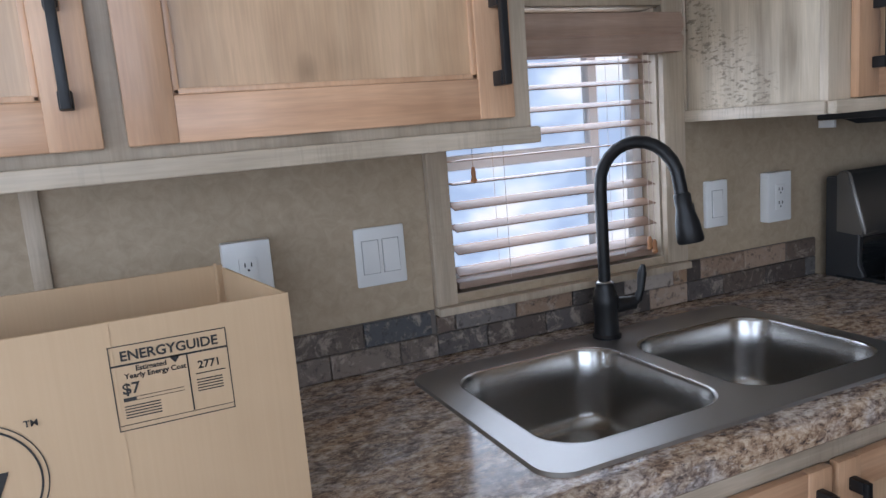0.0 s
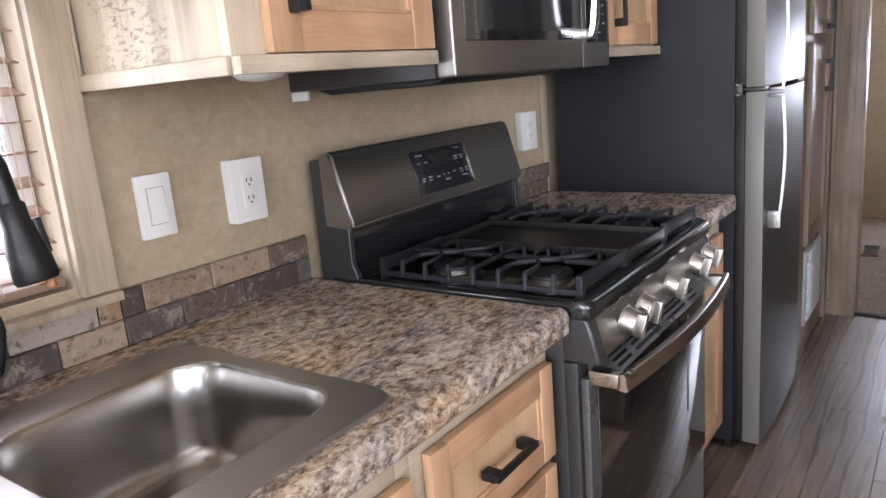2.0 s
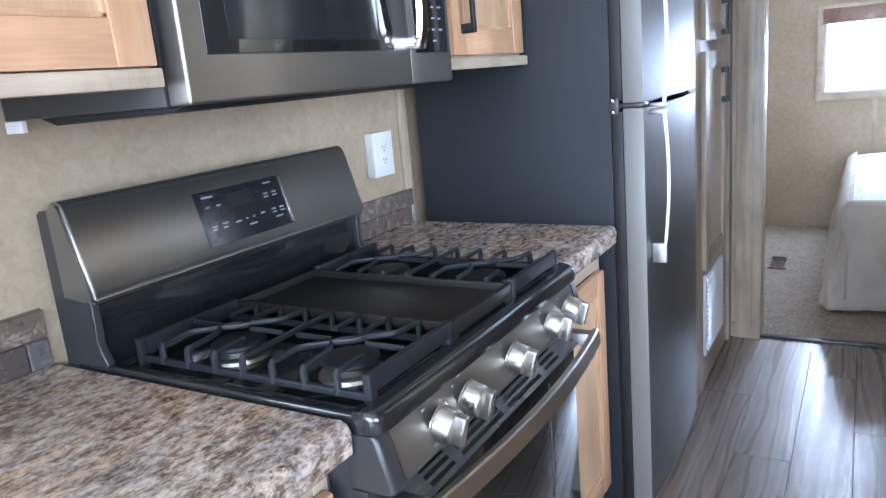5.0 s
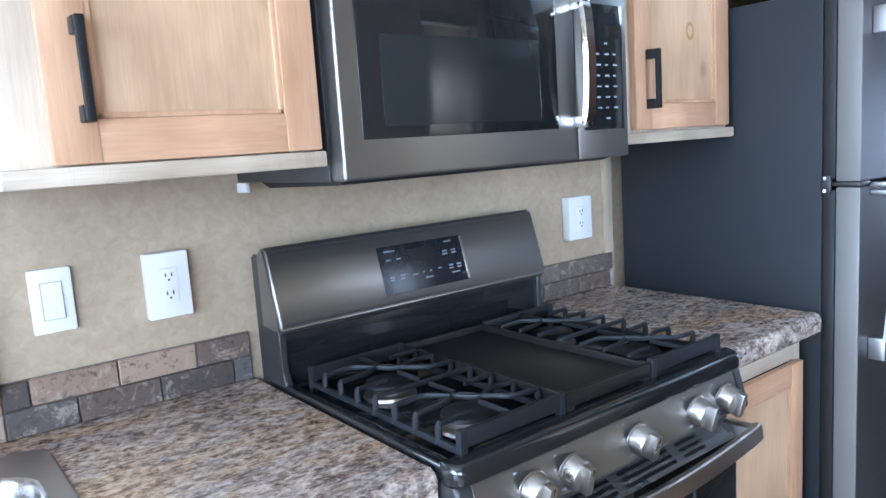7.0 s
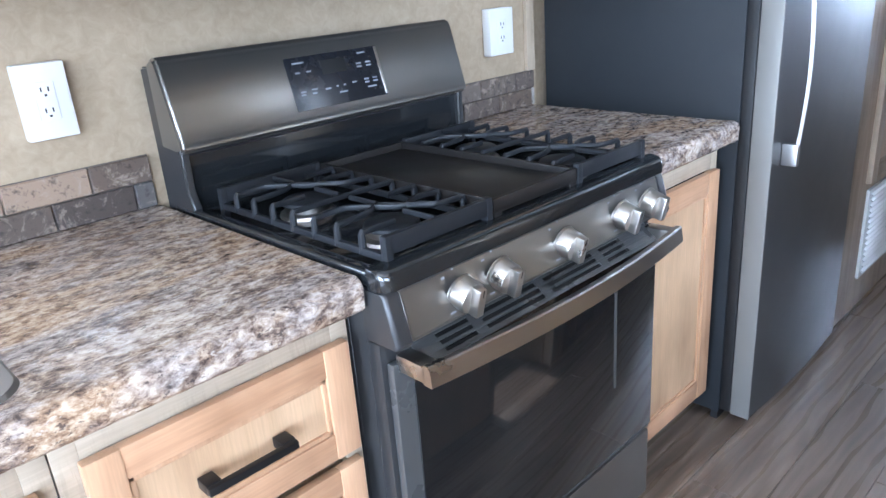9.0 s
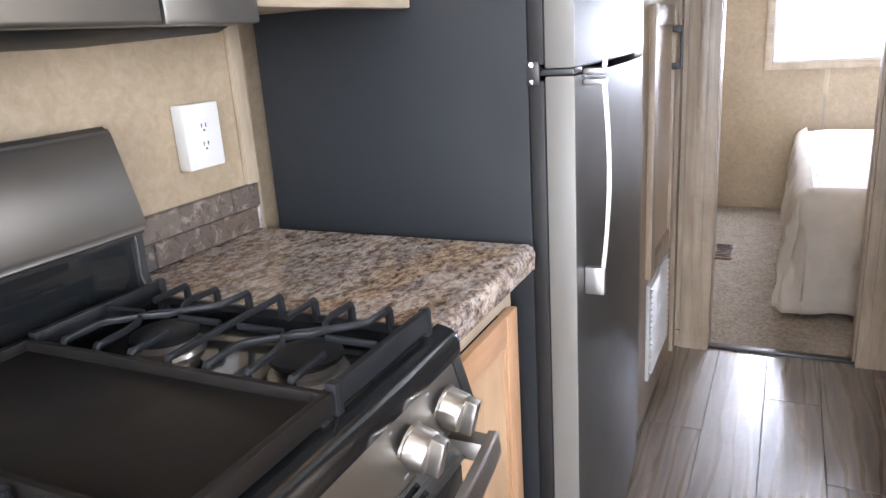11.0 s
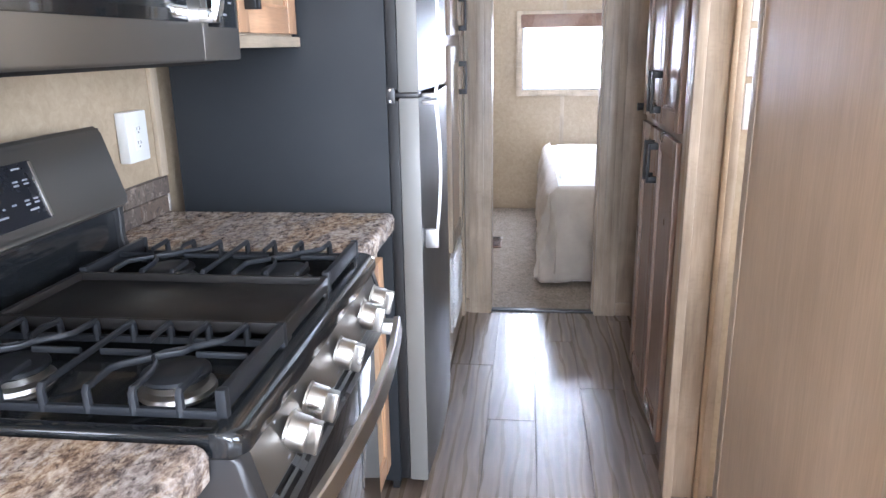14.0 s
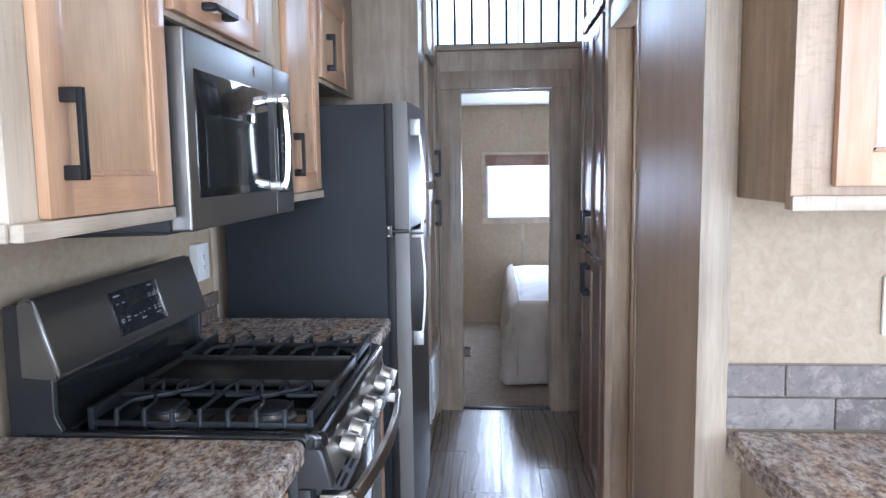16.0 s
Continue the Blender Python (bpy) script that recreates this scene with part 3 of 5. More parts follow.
for x0, x1, z0, z1 in ((-1.117, -1.09, 1.024, 1.617), (-0.576, -0.549, 1.024, 1.617), (-1.09, -0.576, 1.024, 1.05), (-1.09, -0.576, 1.59, 1.617), (-0.70, -0.675, 1.05, 1.59), (-1.09, -0.70, 1.283, 1.316)):
    box(bm, x0, x1, 0.06, 0.09, z0, z1, 0.003)
part("window_frame", bm, VINYL, win)
for x0, x1 in ((-1.09, -0.70), (-0.675, -0.576)):
    pn = part("pane", B(x0, x1, 0.073, 0.077, 1.05, 1.59), PANE, win)
    pn.visible_shadow = False

# the last of these, on the bedroom side, is invented for the fill lamp
for name, along, a0, a1, z0, z1 in (("window_4", "x", -3.9, -1.3, 0.9, 2.3), ("window_5", "y", -2.9, -0.5, 0.4, 2.3), ("window_6", "x", 3.6, 4.8, 1.0, 1.9)):
    bm = bmesh.new()
    n = 3
    for k in range(n + 1):
        c = a0 + (a1 - a0) * k / n
        lo, hi = max(a0, c - 0.025), min(a1, c + 0.025)
        box(bm, *((lo, hi, -3.48, -3.44) if along == "x" else (-4.58, -4.54, lo, hi)), z0, z1, 0.003)
    for z in (z0, z1 - 0.05):
        box(bm, *((a0, a1, -3.478, -3.442) if along == "x" else (-4.578, -4.542, a0, a1)), z, z + 0.05, 0.003)
    w = structure(name, bm, VINYL, "wide white-framed window out of view", "window")
    p = part("pane", B(*((a0, a1, -3.462, -3.458) if along == "x" else (-4.562, -4.558, a0, a1)), z0, z1), PANE, w)
    p.visible_shadow = False

# the blind
blind = thing("window_blind", (-0.83, 0.03, 1.03), "brown wooden venetian blind, lowered with open slats", "blind")
bm = bmesh.new()
extrude_profile(bm, [(-0.05, 1.512), (-0.058, 1.53), (-0.058, 1.545), (-0.05, 1.552), (-0.058, 1.565), (-0.058, 1.582), (-0.05, 1.60), (0.02, 1.60), (0.02, 1.512)], -1.126, -0.512)
part("valance", bm, SLAT, blind)
N = 10
for i in range(N):
    z = 1.065 + i * (1.50 - 1.065) / (N - 1)
    tilt = radians(15 + (-14 if i in (4, 5) else 0) + 2 * math.sin(i * 2.3))
    bm = B(-1.105, -0.56, -0.024, 0.024, -0.0014, 0.0014, bevel=0.001)
    bm.transform(Matrix.Translation((0, 0.022, z)) @ Matrix.Rotation(tilt, 4, "X"))
    part("slat", bm, SLAT, blind)
part("bottom_rail", B(-1.107, -0.558, 0.0, 0.046, 1.03, 1.045, bevel=0.003), SLAT, blind)
for x in (-0.98, -0.66):
    bm = bmesh.new()
    for y in (-0.004, 0.046):
        tube(bm, [(x, y, 1.04), (x, y, 1.52)], 0.0008, 6)
    part("ladder_cord", bm, CORD, blind)
for x, z in ((-1.072, 1.29), (-0.612, 1.08), (-0.597, 1.07)):
    part("pull_cord", tube(bmesh.new(), [(x, -0.032, 1.52), (x + 0.002, -0.032, z)], 0.001, 6), CORD, blind)
    part("tassel", spin(bmesh.new(), [(0.003, 0.03), (0.006, 0.02), (0.005, 0.01), (0.008, 0.0), (0.003, -0.004)], (x + 0.002, -0.032, z - 0.026), 12), TAN, blind, "turned wooden cord pull")


# ---- upper cabinets ----
def upper_cabinet(x0, x1, z0, z1, doors, label, depth=0.4, rail=True, side_mat=None):
    """A wall cabinet on the kitchen wall. doors: (x0, x1, z0, z1, handle)."""
    c = thing("wall_cabinet", ((x0 + x1) / 2, 0, z0), label, "cabinet", "wall cabinets")
    lo = z0 + 0.012
    part("body", B(x0 + 0.003, x1 - 0.003, -depth + 0.02, -0.002, lo, z1, bevel=0.002), side_mat or SAWN, c, "rough-sawn pale wood side")
    part("face_frame", B(x0, x1, -depth, -depth + 0.0195, z0 + 0.001, z1, bevel=0.002), FRAME_Z, c)
    if rail:
        part("bottom_rail", B(x0 - 0.004, x1 + 0.004, -depth - 0.022, -depth - 0.0005, z0, z0 + 0.026, bevel=0.004), FRAME_X, c, "pale bottom moulding")
    for dx0, dx1, dz0, dz1, hd in doors:
        shaker_door(c, Matrix.Translation((dx0, -depth - 0.0005, dz0)), dx1 - dx0, dz1 - dz0, handle=hd)
    return c


TOP = 2.16
upper_cabinet(-2.75, -1.148, 1.345, TOP, [(-1.735, -1.187, 1.387, 2.12, (0.52, 0.115, 0.135, 0)), (-2.30, -1.762, 1.387, 2.12, (0.505, 0.115, 0.135, 0)), (-2.74, -2.32, 1.387, 2.12, None)], "pale wood wall cabinet with knotty alder doors and black pulls")
upper_cabinet(-0.47, -0.014, 1.345, TOP, [(-0.41, -0.016, 1.373, 2.12, (0.045, 0.122, 0.135, 0))], "pale rough-sawn wall cabinet with a knotty alder door beside the window")
upper_cabinet(0.0, 0.744, 1.745, TOP, [(0.03, 0.56, 1.757, 2.12, (0.205, 0.035, 0.135, 90))], "short alder wall cabinet over the microwave", rail=False)
upper_cabinet(0.748, 1.212, 1.34, TOP, [(0.806, 1.196, 1.372, 2.12, (0.045, 0.115, 0.135, 0))], "narrow wall cabinet with a knotty alder door beside the refrigerator")
upper_cabinet(1.22, 1.94, 1.76, TOP + 0.2, [(1.25, 1.72, 1.775, 2.11, (0.09, 0.1, 0.135, 0))], "alder wall cabinet above the refrigerator", rail=False)
structure("crown_trim", B(-2.76, 1.945, -0.43, -0.001, TOP + 0.202, TOP + 0.24, bevel=0.006), FRAME_X, "pale wood crown moulding on the wall cabinets", "trim")

for x0 in (-0.474,):
    structure("cabinet_ledge", B(x0 - 0.006, x0 + 0.003, -0.3995, -0.002, 1.3455, 1.372, bevel=0.003), FRAME_Y, "pale ledge moulding on the cabinet side", "trim")
    structure("cabinet_strip", B(x0 - 0.004, x0 + 0.003, -0.022, -0.002, 1.373, 2.16, bevel=0.003), FRAME_Z, "pale scribe strip on the cabinet side", "trim")
light = tagged(mesh_ob("puck_light", spin(bmesh.new(), [(0.045, 0.0), (0.045, -0.006), (0.036, -0.013), (0.01, -0.017)], (-0.275, -0.23, 1.3565)), WHITE), "small round white light under the wall cabinet", "lamp")


# ---- counters ----
def counter_run(name, x0, x1, hole, label):
    c = thing(name, ((x0 + x1) / 2, -0.3, 0.85), label, "countertop")
    z0, z1 = 0.853, 0.893
    if hole:
        bm = bmesh.new()
        xs, ys = (x0, hole[0], hole[1], x1), (-0.62, hole[2], hole[3], -0.001)
        g = {(a, b, k): bm.verts.new((xs[a], ys[b], z)) for a in range(4) for b in range(4) for k, z in ((0, z0), (1, z1))}
        cells = [(a, b) for a in range(3) for b in range(3) if (a, b) != (1, 1)]
        for a, b in cells:
            for k in (0, 1):
                bm.faces.new((g[a, b, k], g[a + 1, b, k], g[a + 1, b + 1, k], g[a, b + 1, k]))
            for p, q, n in (((a, b), (a + 1, b), (a, b - 1)), ((a, b + 1), (a + 1, b + 1), (a, b + 1)), ((a, b), (a, b + 1), (a - 1, b)), ((a + 1, b), (a + 1, b + 1), (a + 1, b))):
                if n not in cells:
                    bm.faces.new((g[(*p, 0)], g[(*q, 0)], g[(*q, 1)], g[(*p, 1)]))
    else:
        bm = B(x0, x1, -0.62, -0.001, z0, z1)
    part("top", bm, COUNTER, c)
    bm = bmesh.new()
    extrude_profile(bm, [(-0.62, z0 - 0.012), (-0.62, z1), (-0.645, z1 + 0.001), (-0.655, z1 - 0.004), (-0.66, z1 - 0.014), (-0.658, z0 - 0.006), (-0.652, z0 - 0.012)], x0, x1)
    part("front_edge", bm, COUNTER, c, "rounded laminate edge")
    return c


counter_run("countertop", -2.75, -0.006, (-1.265, -0.455, -0.585, -0.112), "brown and cream stone-look laminate countertop with a sink")
counter_run("countertop", 0.772, 1.2, None, "short stone-look laminate countertop between range and refrigerator")


def base_cabinet(x0, x1, fronts, label, right_side=None):
    c = thing("base_cabinet", ((x0 + x1) / 2, -0.3, 0), label, "cabinet", "base cabinets")
    part("body", B(x0 + 0.002, x1 - 0.002, -0.59, -0.002, 0.1, 0.62, bevel=0.002), FRAME_Z, c)
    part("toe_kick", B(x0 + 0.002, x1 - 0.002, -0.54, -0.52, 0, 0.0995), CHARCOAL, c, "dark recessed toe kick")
    bm = bmesh.new()
    box(bm, x0, x0 + 0.03, -0.608, -0.5905, 0.1, 0.838, 0.001)
    box(bm, x1 - 0.03, x1, -0.608, -0.5905, 0.1, 0.838, 0.001)
    box(bm, x0 + 0.03, x1 - 0.03, -0.6075, -0.5905, 0.775, 0.838, 0.001)
    box(bm, x0 + 0.03, x1 - 0.03, -0.6075, -0.5905, 0.1, 0.13, 0.001)
    part("face_frame", bm, FRAME_X, c)
    for dx0, dx1, z0, z1, hd in fronts:
        shaker_door(c, Matrix.Translation((dx0, -0.6085, z0)), dx1 - dx0, z1 - z0, handle=hd, rail=0.055 if z1 - z0 > 0.3 else 0.045, name="door" if z1 - z0 > 0.3 else "drawer_front")
    return c


base_cabinet(-0.43, -0.008, [(-0.405, -0.022, 0.605, 0.792, (0.19, 0.09, 0.135, 90)), (-0.405, -0.022, 0.36, 0.585, (0.19, 0.11, 0.135, 90)), (-0.405, -0.022, 0.12, 0.34, (0.19, 0.11, 0.135, 90))], "pale wood base cabinet with three alder drawers")
base_cabinet(-1.29, -0.432, [(-0.735, -0.452, 0.12, 0.78, (0.032, 0.56, 0.135, 0)), (-1.02, -0.75, 0.12, 0.78, (0.238, 0.56, 0.135, 0)), (-1.272, -1.035, 0.12, 0.78, None)], "pale wood sink base cabinet with three alder doors")
base_cabinet(-2.15, -1.292, [(-1.71, -1.31, 0.12, 0.78, None), (-2.13, -1.73, 0.12, 0.78, None)], "pale wood base cabinet with two alder doors")
base_cabinet(-2.75, -2.152, [(-2.73, -2.17, 0.12, 0.78, None)], "pale wood base cabinet with an alder door")
base_cabinet(0.775, 1.195, [(0.80, 1.175, 0.12, 0.775, None)], "narrow alder base cabinet beside the refrigerator")

# ---- sink and faucet ----
sink = thing("kitchen_sink", (-0.86, -0.35, 0.893), "double-bowl brushed stainless steel drop-in sink", "sink")


def round_rect(x0, x1, y0, y1, r, n=8):
    pts = []
    for cx, cy, a0 in ((x1 - r, y1 - r, 0), (x0 + r, y1 - r, 90), (x0 + r, y0 + r, 180), (x1 - r, y0 + r, 270)):
        for k in range(n + 1):
            a = radians(a0 + 90 * k / n)
            pts.append((cx + r * math.cos(a), cy + r * math.sin(a)))
    return pts


BOWLS = ((-1.222, -0.866, -0.54, -0.155), (-0.826, -0.464, -0.54, -0.19))
bm = bmesh.new()
loops = []
for pts, z in [(round_rect(-1.278, -0.43, -0.606, -0.092, 0.05), 0.898)] + [(round_rect(*b, 0.075), 0.898) for b in BOWLS]:
    vs = [bm.verts.new((x, y, z)) for x, y in pts]
    loops.append([bm.edges.new((vs[i], vs[(i + 1) % len(vs)])) for i in range(len(vs))])
bmesh.ops.triangle_fill(bm, use_beauty=True, use_dissolve=False, edges=[e for l in loops for e in l])
rim_out = [e for e in loops[0]]
r = bmesh.ops.extrude_edge_only(bm, edges=rim_out)
for v in r["geom"]:
    if isinstance(v, bmesh.types.BMVert):
        v.co.z = 0.8932
        v.co.x += 0.004 * (1 if v.co.x > -0.86 else -1)
        v.co.y += 0.004 * (1 if v.co.y > -0.35 else -1)
part("rim", bm, STEEL, sink)
for b in BOWLS:
    bm = bmesh.new()
    rings = []
    for inset, z, rr in ((-0.001, 0.8985, 0.076), (0.003, 0.8968, 0.075), (0.006, 0.89, 0.075), (0.009, 0.82, 0.075), (0.012, 0.765, 0.075), (0.017, 0.748, 0.072), (0.028, 0.735, 0.065), (0.045, 0.728, 0.05), (0.11, 0.7235, 0.04), (0.15, 0.722, 0.02)):
        rings.append([bm.verts.new((x, y, z)) for x, y in round_rect(b[0] + inset, b[1] - inset, b[2] + inset, b[3] - inset, rr)])
    for p, q in zip(rings, rings[1:]):
        for k in range(len(p)):
            bm.faces.new((p[k], p[(k + 1) % len(p)], q[(k + 1) % len(q)], q[k]))
    bm.faces.new(rings[-1])
    bowl = part("bowl", bm, BASIN, sink)
    part("drain", spin(bmesh.new(), [(0.045, 0.0), (0.045, 0.004), (0.038, 0.005), (0.034, 0.001)], ((b[0] + b[1]) / 2, (b[2] + b[3]) / 2, 0.7225)), CHROME, bowl)
part("nameplate", B(-0.66, -0.635, -0.1955, -0.195, 0.872, 0.876), SLOT, sink)

faucet = thing("faucet", (-0.82, -0.125, 0.898), "matte black gooseneck faucet with pull-down spray head", "faucet")
fx, fy = -0.82, -0.13
part("body", spin(bmesh.new(), [(0.031, 0.0), (0.032, 0.006), (0.028, 0.01), (0.0275, 0.018), (0.026, 0.05), (0.028, 0.075), (0.0285, 0.09), (0.024, 0.098), (0.024, 0.105), (0.02, 0.112), (0.02, 0.122), (0.0145, 0.124)], (fx, fy, 0.898)), BLACK, faucet)
dirn = Vector((0.094, -0.194, 0)).normalized()
arc = [(fx, fy, 1.015), (fx, fy, 1.12), (fx, fy, 1.225)]
for k in range(1, 13):
    a = math.pi * k / 12 * 0.985
    d = dirn * (0.086 * (1 - math.cos(a)))
    arc.append((fx + d.x, fy + d.y, 1.232 + 0.088 * math.sin(a)))
e0, e1 = Vector(arc[-2]), Vector(arc[-1])
way = (e1 - e0).normalized()
arc.append(tuple(e1 + way * 0.03))
part("neck", tube(bmesh.new(), arc, 0.0132, 16), BLACK, faucet)
part("collar", spin(bmesh.new(), [(0.0165, 0.0), (0.0165, 0.004), (0.014, 0.006)], (fx, fy, 1.018)), NICKEL, faucet, "thin steel ring")
s0 = e1 + way * 0.022
part("spray_head", tube(bmesh.new(), [s0, s0 + way * 0.004, s0 + way * 0.03, s0 + way * 0.06, s0 + way * 0.095, s0 + way * 0.1], [0.014, 0.017, 0.0165, 0.024, 0.0265, 0.024], 20), BLACK, faucet)
side = Vector((0.0265, 0.012, 0)) + s0 + way * 0.045
part("spray_button", tube(bmesh.new(), [side - way * 0.02, side + way * 0.025], 0.008, 10), CHARCOAL, faucet)
bm = bmesh.new()
cyl(bm, (fx + 0.018, fy - 0.004, 0.965), (fx + 0.066, fy - 0.015, 0.967), 0.018, 0.0155)
part("valve", bm, BLACK, faucet)
part("lever", tube(bmesh.new(), [(fx + 0.06, fy - 0.014, 0.967), (fx + 0.074, fy - 0.018, 0.974), (fx + 0.081, fy - 0.02, 0.995), (fx + 0.085, fy - 0.021, 1.03), (fx + 0.088, fy - 0.022, 1.05)], [0.012, 0.01, 0.008, 0.0105, 0.005], 12), BLACK, faucet)


# ---- outlets and switches ----
def wall_plate(x0, x1, z0, z1, deep, kind, label, name):
    c = thing(name, ((x0 + x1) / 2, 0, z0), label, "outlet" if "outlet" in name else "switch")
    part("plate", B(x0, x1, -deep, -0.001, z0, z1, bevel=0.004), WHITE, c)
    cx, cz = (x0 + x1) / 2, (z0 + z1) / 2
    if kind == "outlet":
        part("insert", B(cx - 0.017, cx + 0.017, -deep - 0.002, -deep + 0.001, cz - 0.034, cz + 0.034, bevel=0.002), WHITE, c)
        for dz in (-0.018, 0.018):
            for dx in (-0.006, 0.006):
                part("slot", B(cx + dx - 0.0012, cx + dx + 0.0012, -deep - 0.0024, -deep - 0.001, cz + dz - 0.001, cz + dz + 0.007), SLOT, c)
            part("slot", B(cx - 0.002, cx + 0.002, -deep - 0.0024, -deep - 0.001, cz + dz - 0.009, cz + dz - 0.005), SLOT, c)
    else:
        n = 2 if kind == "double" else 1
        for k in range(n):
            mx = cx + (k - (n - 1) / 2) * 0.044
            bm = bmesh.new()
            extrude_profile(bm, [(-deep + 0.001, cz - 0.033), (-deep - 0.005, cz - 0.033), (-deep - 0.0015, cz + 0.033), (-deep + 0.001, cz + 0.033)], mx - 0.0165, mx + 0.0165)
            part("rocker", bm, WHITE, c)
            bm = bmesh.new()
            for q in (-0.0185, 0.0165):
                box(bm, mx + q, mx + q + 0.002, -deep - 0.0008, -deep + 0.001, cz - 0.035, cz + 0.035)
            for q in (-0.035, 0.0335):
                box(bm, mx - 0.0165, mx + 0.0165, -deep - 0.0008, -deep + 0.001, cz + q, cz + q + 0.0015)
            part("gap", bm, GAP, c)
    return c


wall_plate(-1.337, -1.229, 1.072, 1.193, 0.008, "double", "white double rocker switch plate", "light_switch")
wall_plate(-1.597, -1.508, 1.072, 1.202, 0.03, "outlet", "white raised wall outlet behind the box", "wall_outlet")
wall_plate(-0.410, -0.338, 1.074, 1.193, 0.014, "single", "white single rocker switch plate", "light_switch")
wall_plate(-0.212, -0.128, 1.064, 1.195, 0.03, "outlet", "white raised wall outlet beside the range", "wall_outlet")
wall_plate(0.992, 1.092, 1.062, 1.19, 0.03, "outlet", "white raised wall outlet beside the refrigerator", "wall_outlet")


bm = bmesh.new()
ring = []
for k in range(28):
    a = 2 * math.pi * k / 28
    ring.append([bm.verts.new((1.035 + q * math.cos(a), -0.4124, 1.606 + 1.35 * q * math.sin(a))) for q in (0.010, 0.0165)])
for k in range(28):
    p, q = ring[k], ring[(k + 1) % 28]
    bm.faces.new((p[0], p[1], q[1], q[0]))
narrow = [o for o in bpy.data.objects if o.name.startswith("wall_cabinet") and abs(o.location.x - 0.98) < 0.01][0]
part("knot", bm, KNOT, narrow, "oval brown wood knot")

# ---- gas range ----
rg = thing("gas_range", (0.382, -0.35, 0), "slate-finish gas range with black cooktop and center griddle", "stove")
X0, X1 = 0.002, 0.764
bm = bmesh.new()
box(bm, X0 + 0.002, X1 - 0.002, -0.64, -0.03, 0.03, 0.872, 0.003)
box(bm, X0 + 0.003, X1 - 0.003, -0.666, -0.638, 0.04, 0.783, 0.003)
for x in (X0 + 0.0005, X1 - 0.0025):
    box(bm, x, x + 0.002, -0.6, -0.585, 0.1, 0.84, 0.0008, 1)
part("body", bm, CHARCOAL, rg)
for x in (0.06, 0.70):
    for y in (-0.58, -0.1):
        part("foot", cyl(bmesh.new(), (x, y, 0), (x, y, 0.031), 0.018), CHARCOAL, rg)
# cooktop pan with raised rim
bm = bmesh.new()
box(bm, X0 + 0.004, X1 - 0.004, -0.676, -0.06, 0.8725, 0.884, 0.003)
for xa, xb in ((X0 - 0.001, X0 + 0.024), (X1 - 0.024, X1 + 0.001)):
    box(bm, xa, xb, -0.674, -0.06, 0.873, 0.902, 0.009, 4)
box(bm, X0 + 0.02, X1 - 0.02, -0.15, -0.11, 0.883, 0.9, 0.008, 3)
part("cooktop", bm, ENAMEL, rg, "glossy black enamel cooktop")


def rounded_front(x0, x1, yb, rings, r=0.024):
    """A bar with rounded front corners in plan; rings give (height, how far its front is set forward)."""
    bm = bmesh.new()
    loops = []
    for z, yf in rings:
        pts = [(x0, yb)]
        for cx, a0 in ((x0 + r, 180), (x1 - r, 270)):
            pts += [(cx + r * math.cos(radians(a0 + 90 * k / 6)), yf + r + r * math.sin(radians(a0 + 90 * k / 6))) for k in range(7)]
        pts.append((x1, yb))
        loops.append([bm.verts.new((x, y, z)) for x, y in pts])
    for p, q in zip(loops, loops[1:]):
        for k in range(len(p)):
            bm.faces.new((p[k], p[(k + 1) % len(p)], q[(k + 1) % len(q)], q[k]))
    bm.faces.new(loops[0][::-1])
    bm.faces.new(loops[-1])
    return bm


bm = rounded_front(X0 - 0.002, X1 + 0.002, -0.66, ((0.8735, -0.698), (0.8755, -0.702), (0.892, -0.7025), (0.899, -0.7), (0.9045, -0.694), (0.9065, -0.686)))
part("front_rim", bm, ENAMEL, rg, "glossy black front rim")
# back guard
bm = bmesh.new()
box(bm, X0 + 0.016, X1 - 0.016, -0.118, -0.03, 0.886, 1.01, 0.004)
part("riser", bm, ENAMEL, rg, "glossy black riser")
for xa, xb in ((X0, X0 + 0.018), (X1 - 0.018, X1)):
    bm = extrude_profile(bmesh.new(), [(-0.03, 0.886), (-0.03, 1.165), (-0.09, 1.17), (-0.132, 1.008), (-0.13, 0.935), (-0.146, 0.9), (-0.146, 0.886)], xa, xb, 0.004)
    part("end_cap", bm, CHARCOAL, rg)
bm = bmesh.new()
extrude_profile(bm, [(-0.06, 1.012), (-0.06, 1.174), (-0.082, 1.184), (-0.097, 1.182), (-0.104, 1.174), (-0.149, 1.022), (-0.145, 1.01), (-0.12, 1.006)], X0 - 0.002, X1 + 0.002, 0.007)
part("backguard", bm, SLATE_X, rg, "brushed slate-grey control backguard")
# black strip that paints in the shade between riser and backguard
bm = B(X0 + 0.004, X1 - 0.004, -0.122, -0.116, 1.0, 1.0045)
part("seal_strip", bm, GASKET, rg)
lean = Matrix.Translation((0, -0.1265, 1.098)) @ Matrix.Rotation(radians(-16.5), 4, "X")


def on_guard(x0, x1, h0, h1, out=0.0015, thick=0.003):
    b = B(x0, x1, -out, thick, h0, h1, bevel=0.0006)
    b.transform(lean)
    return b


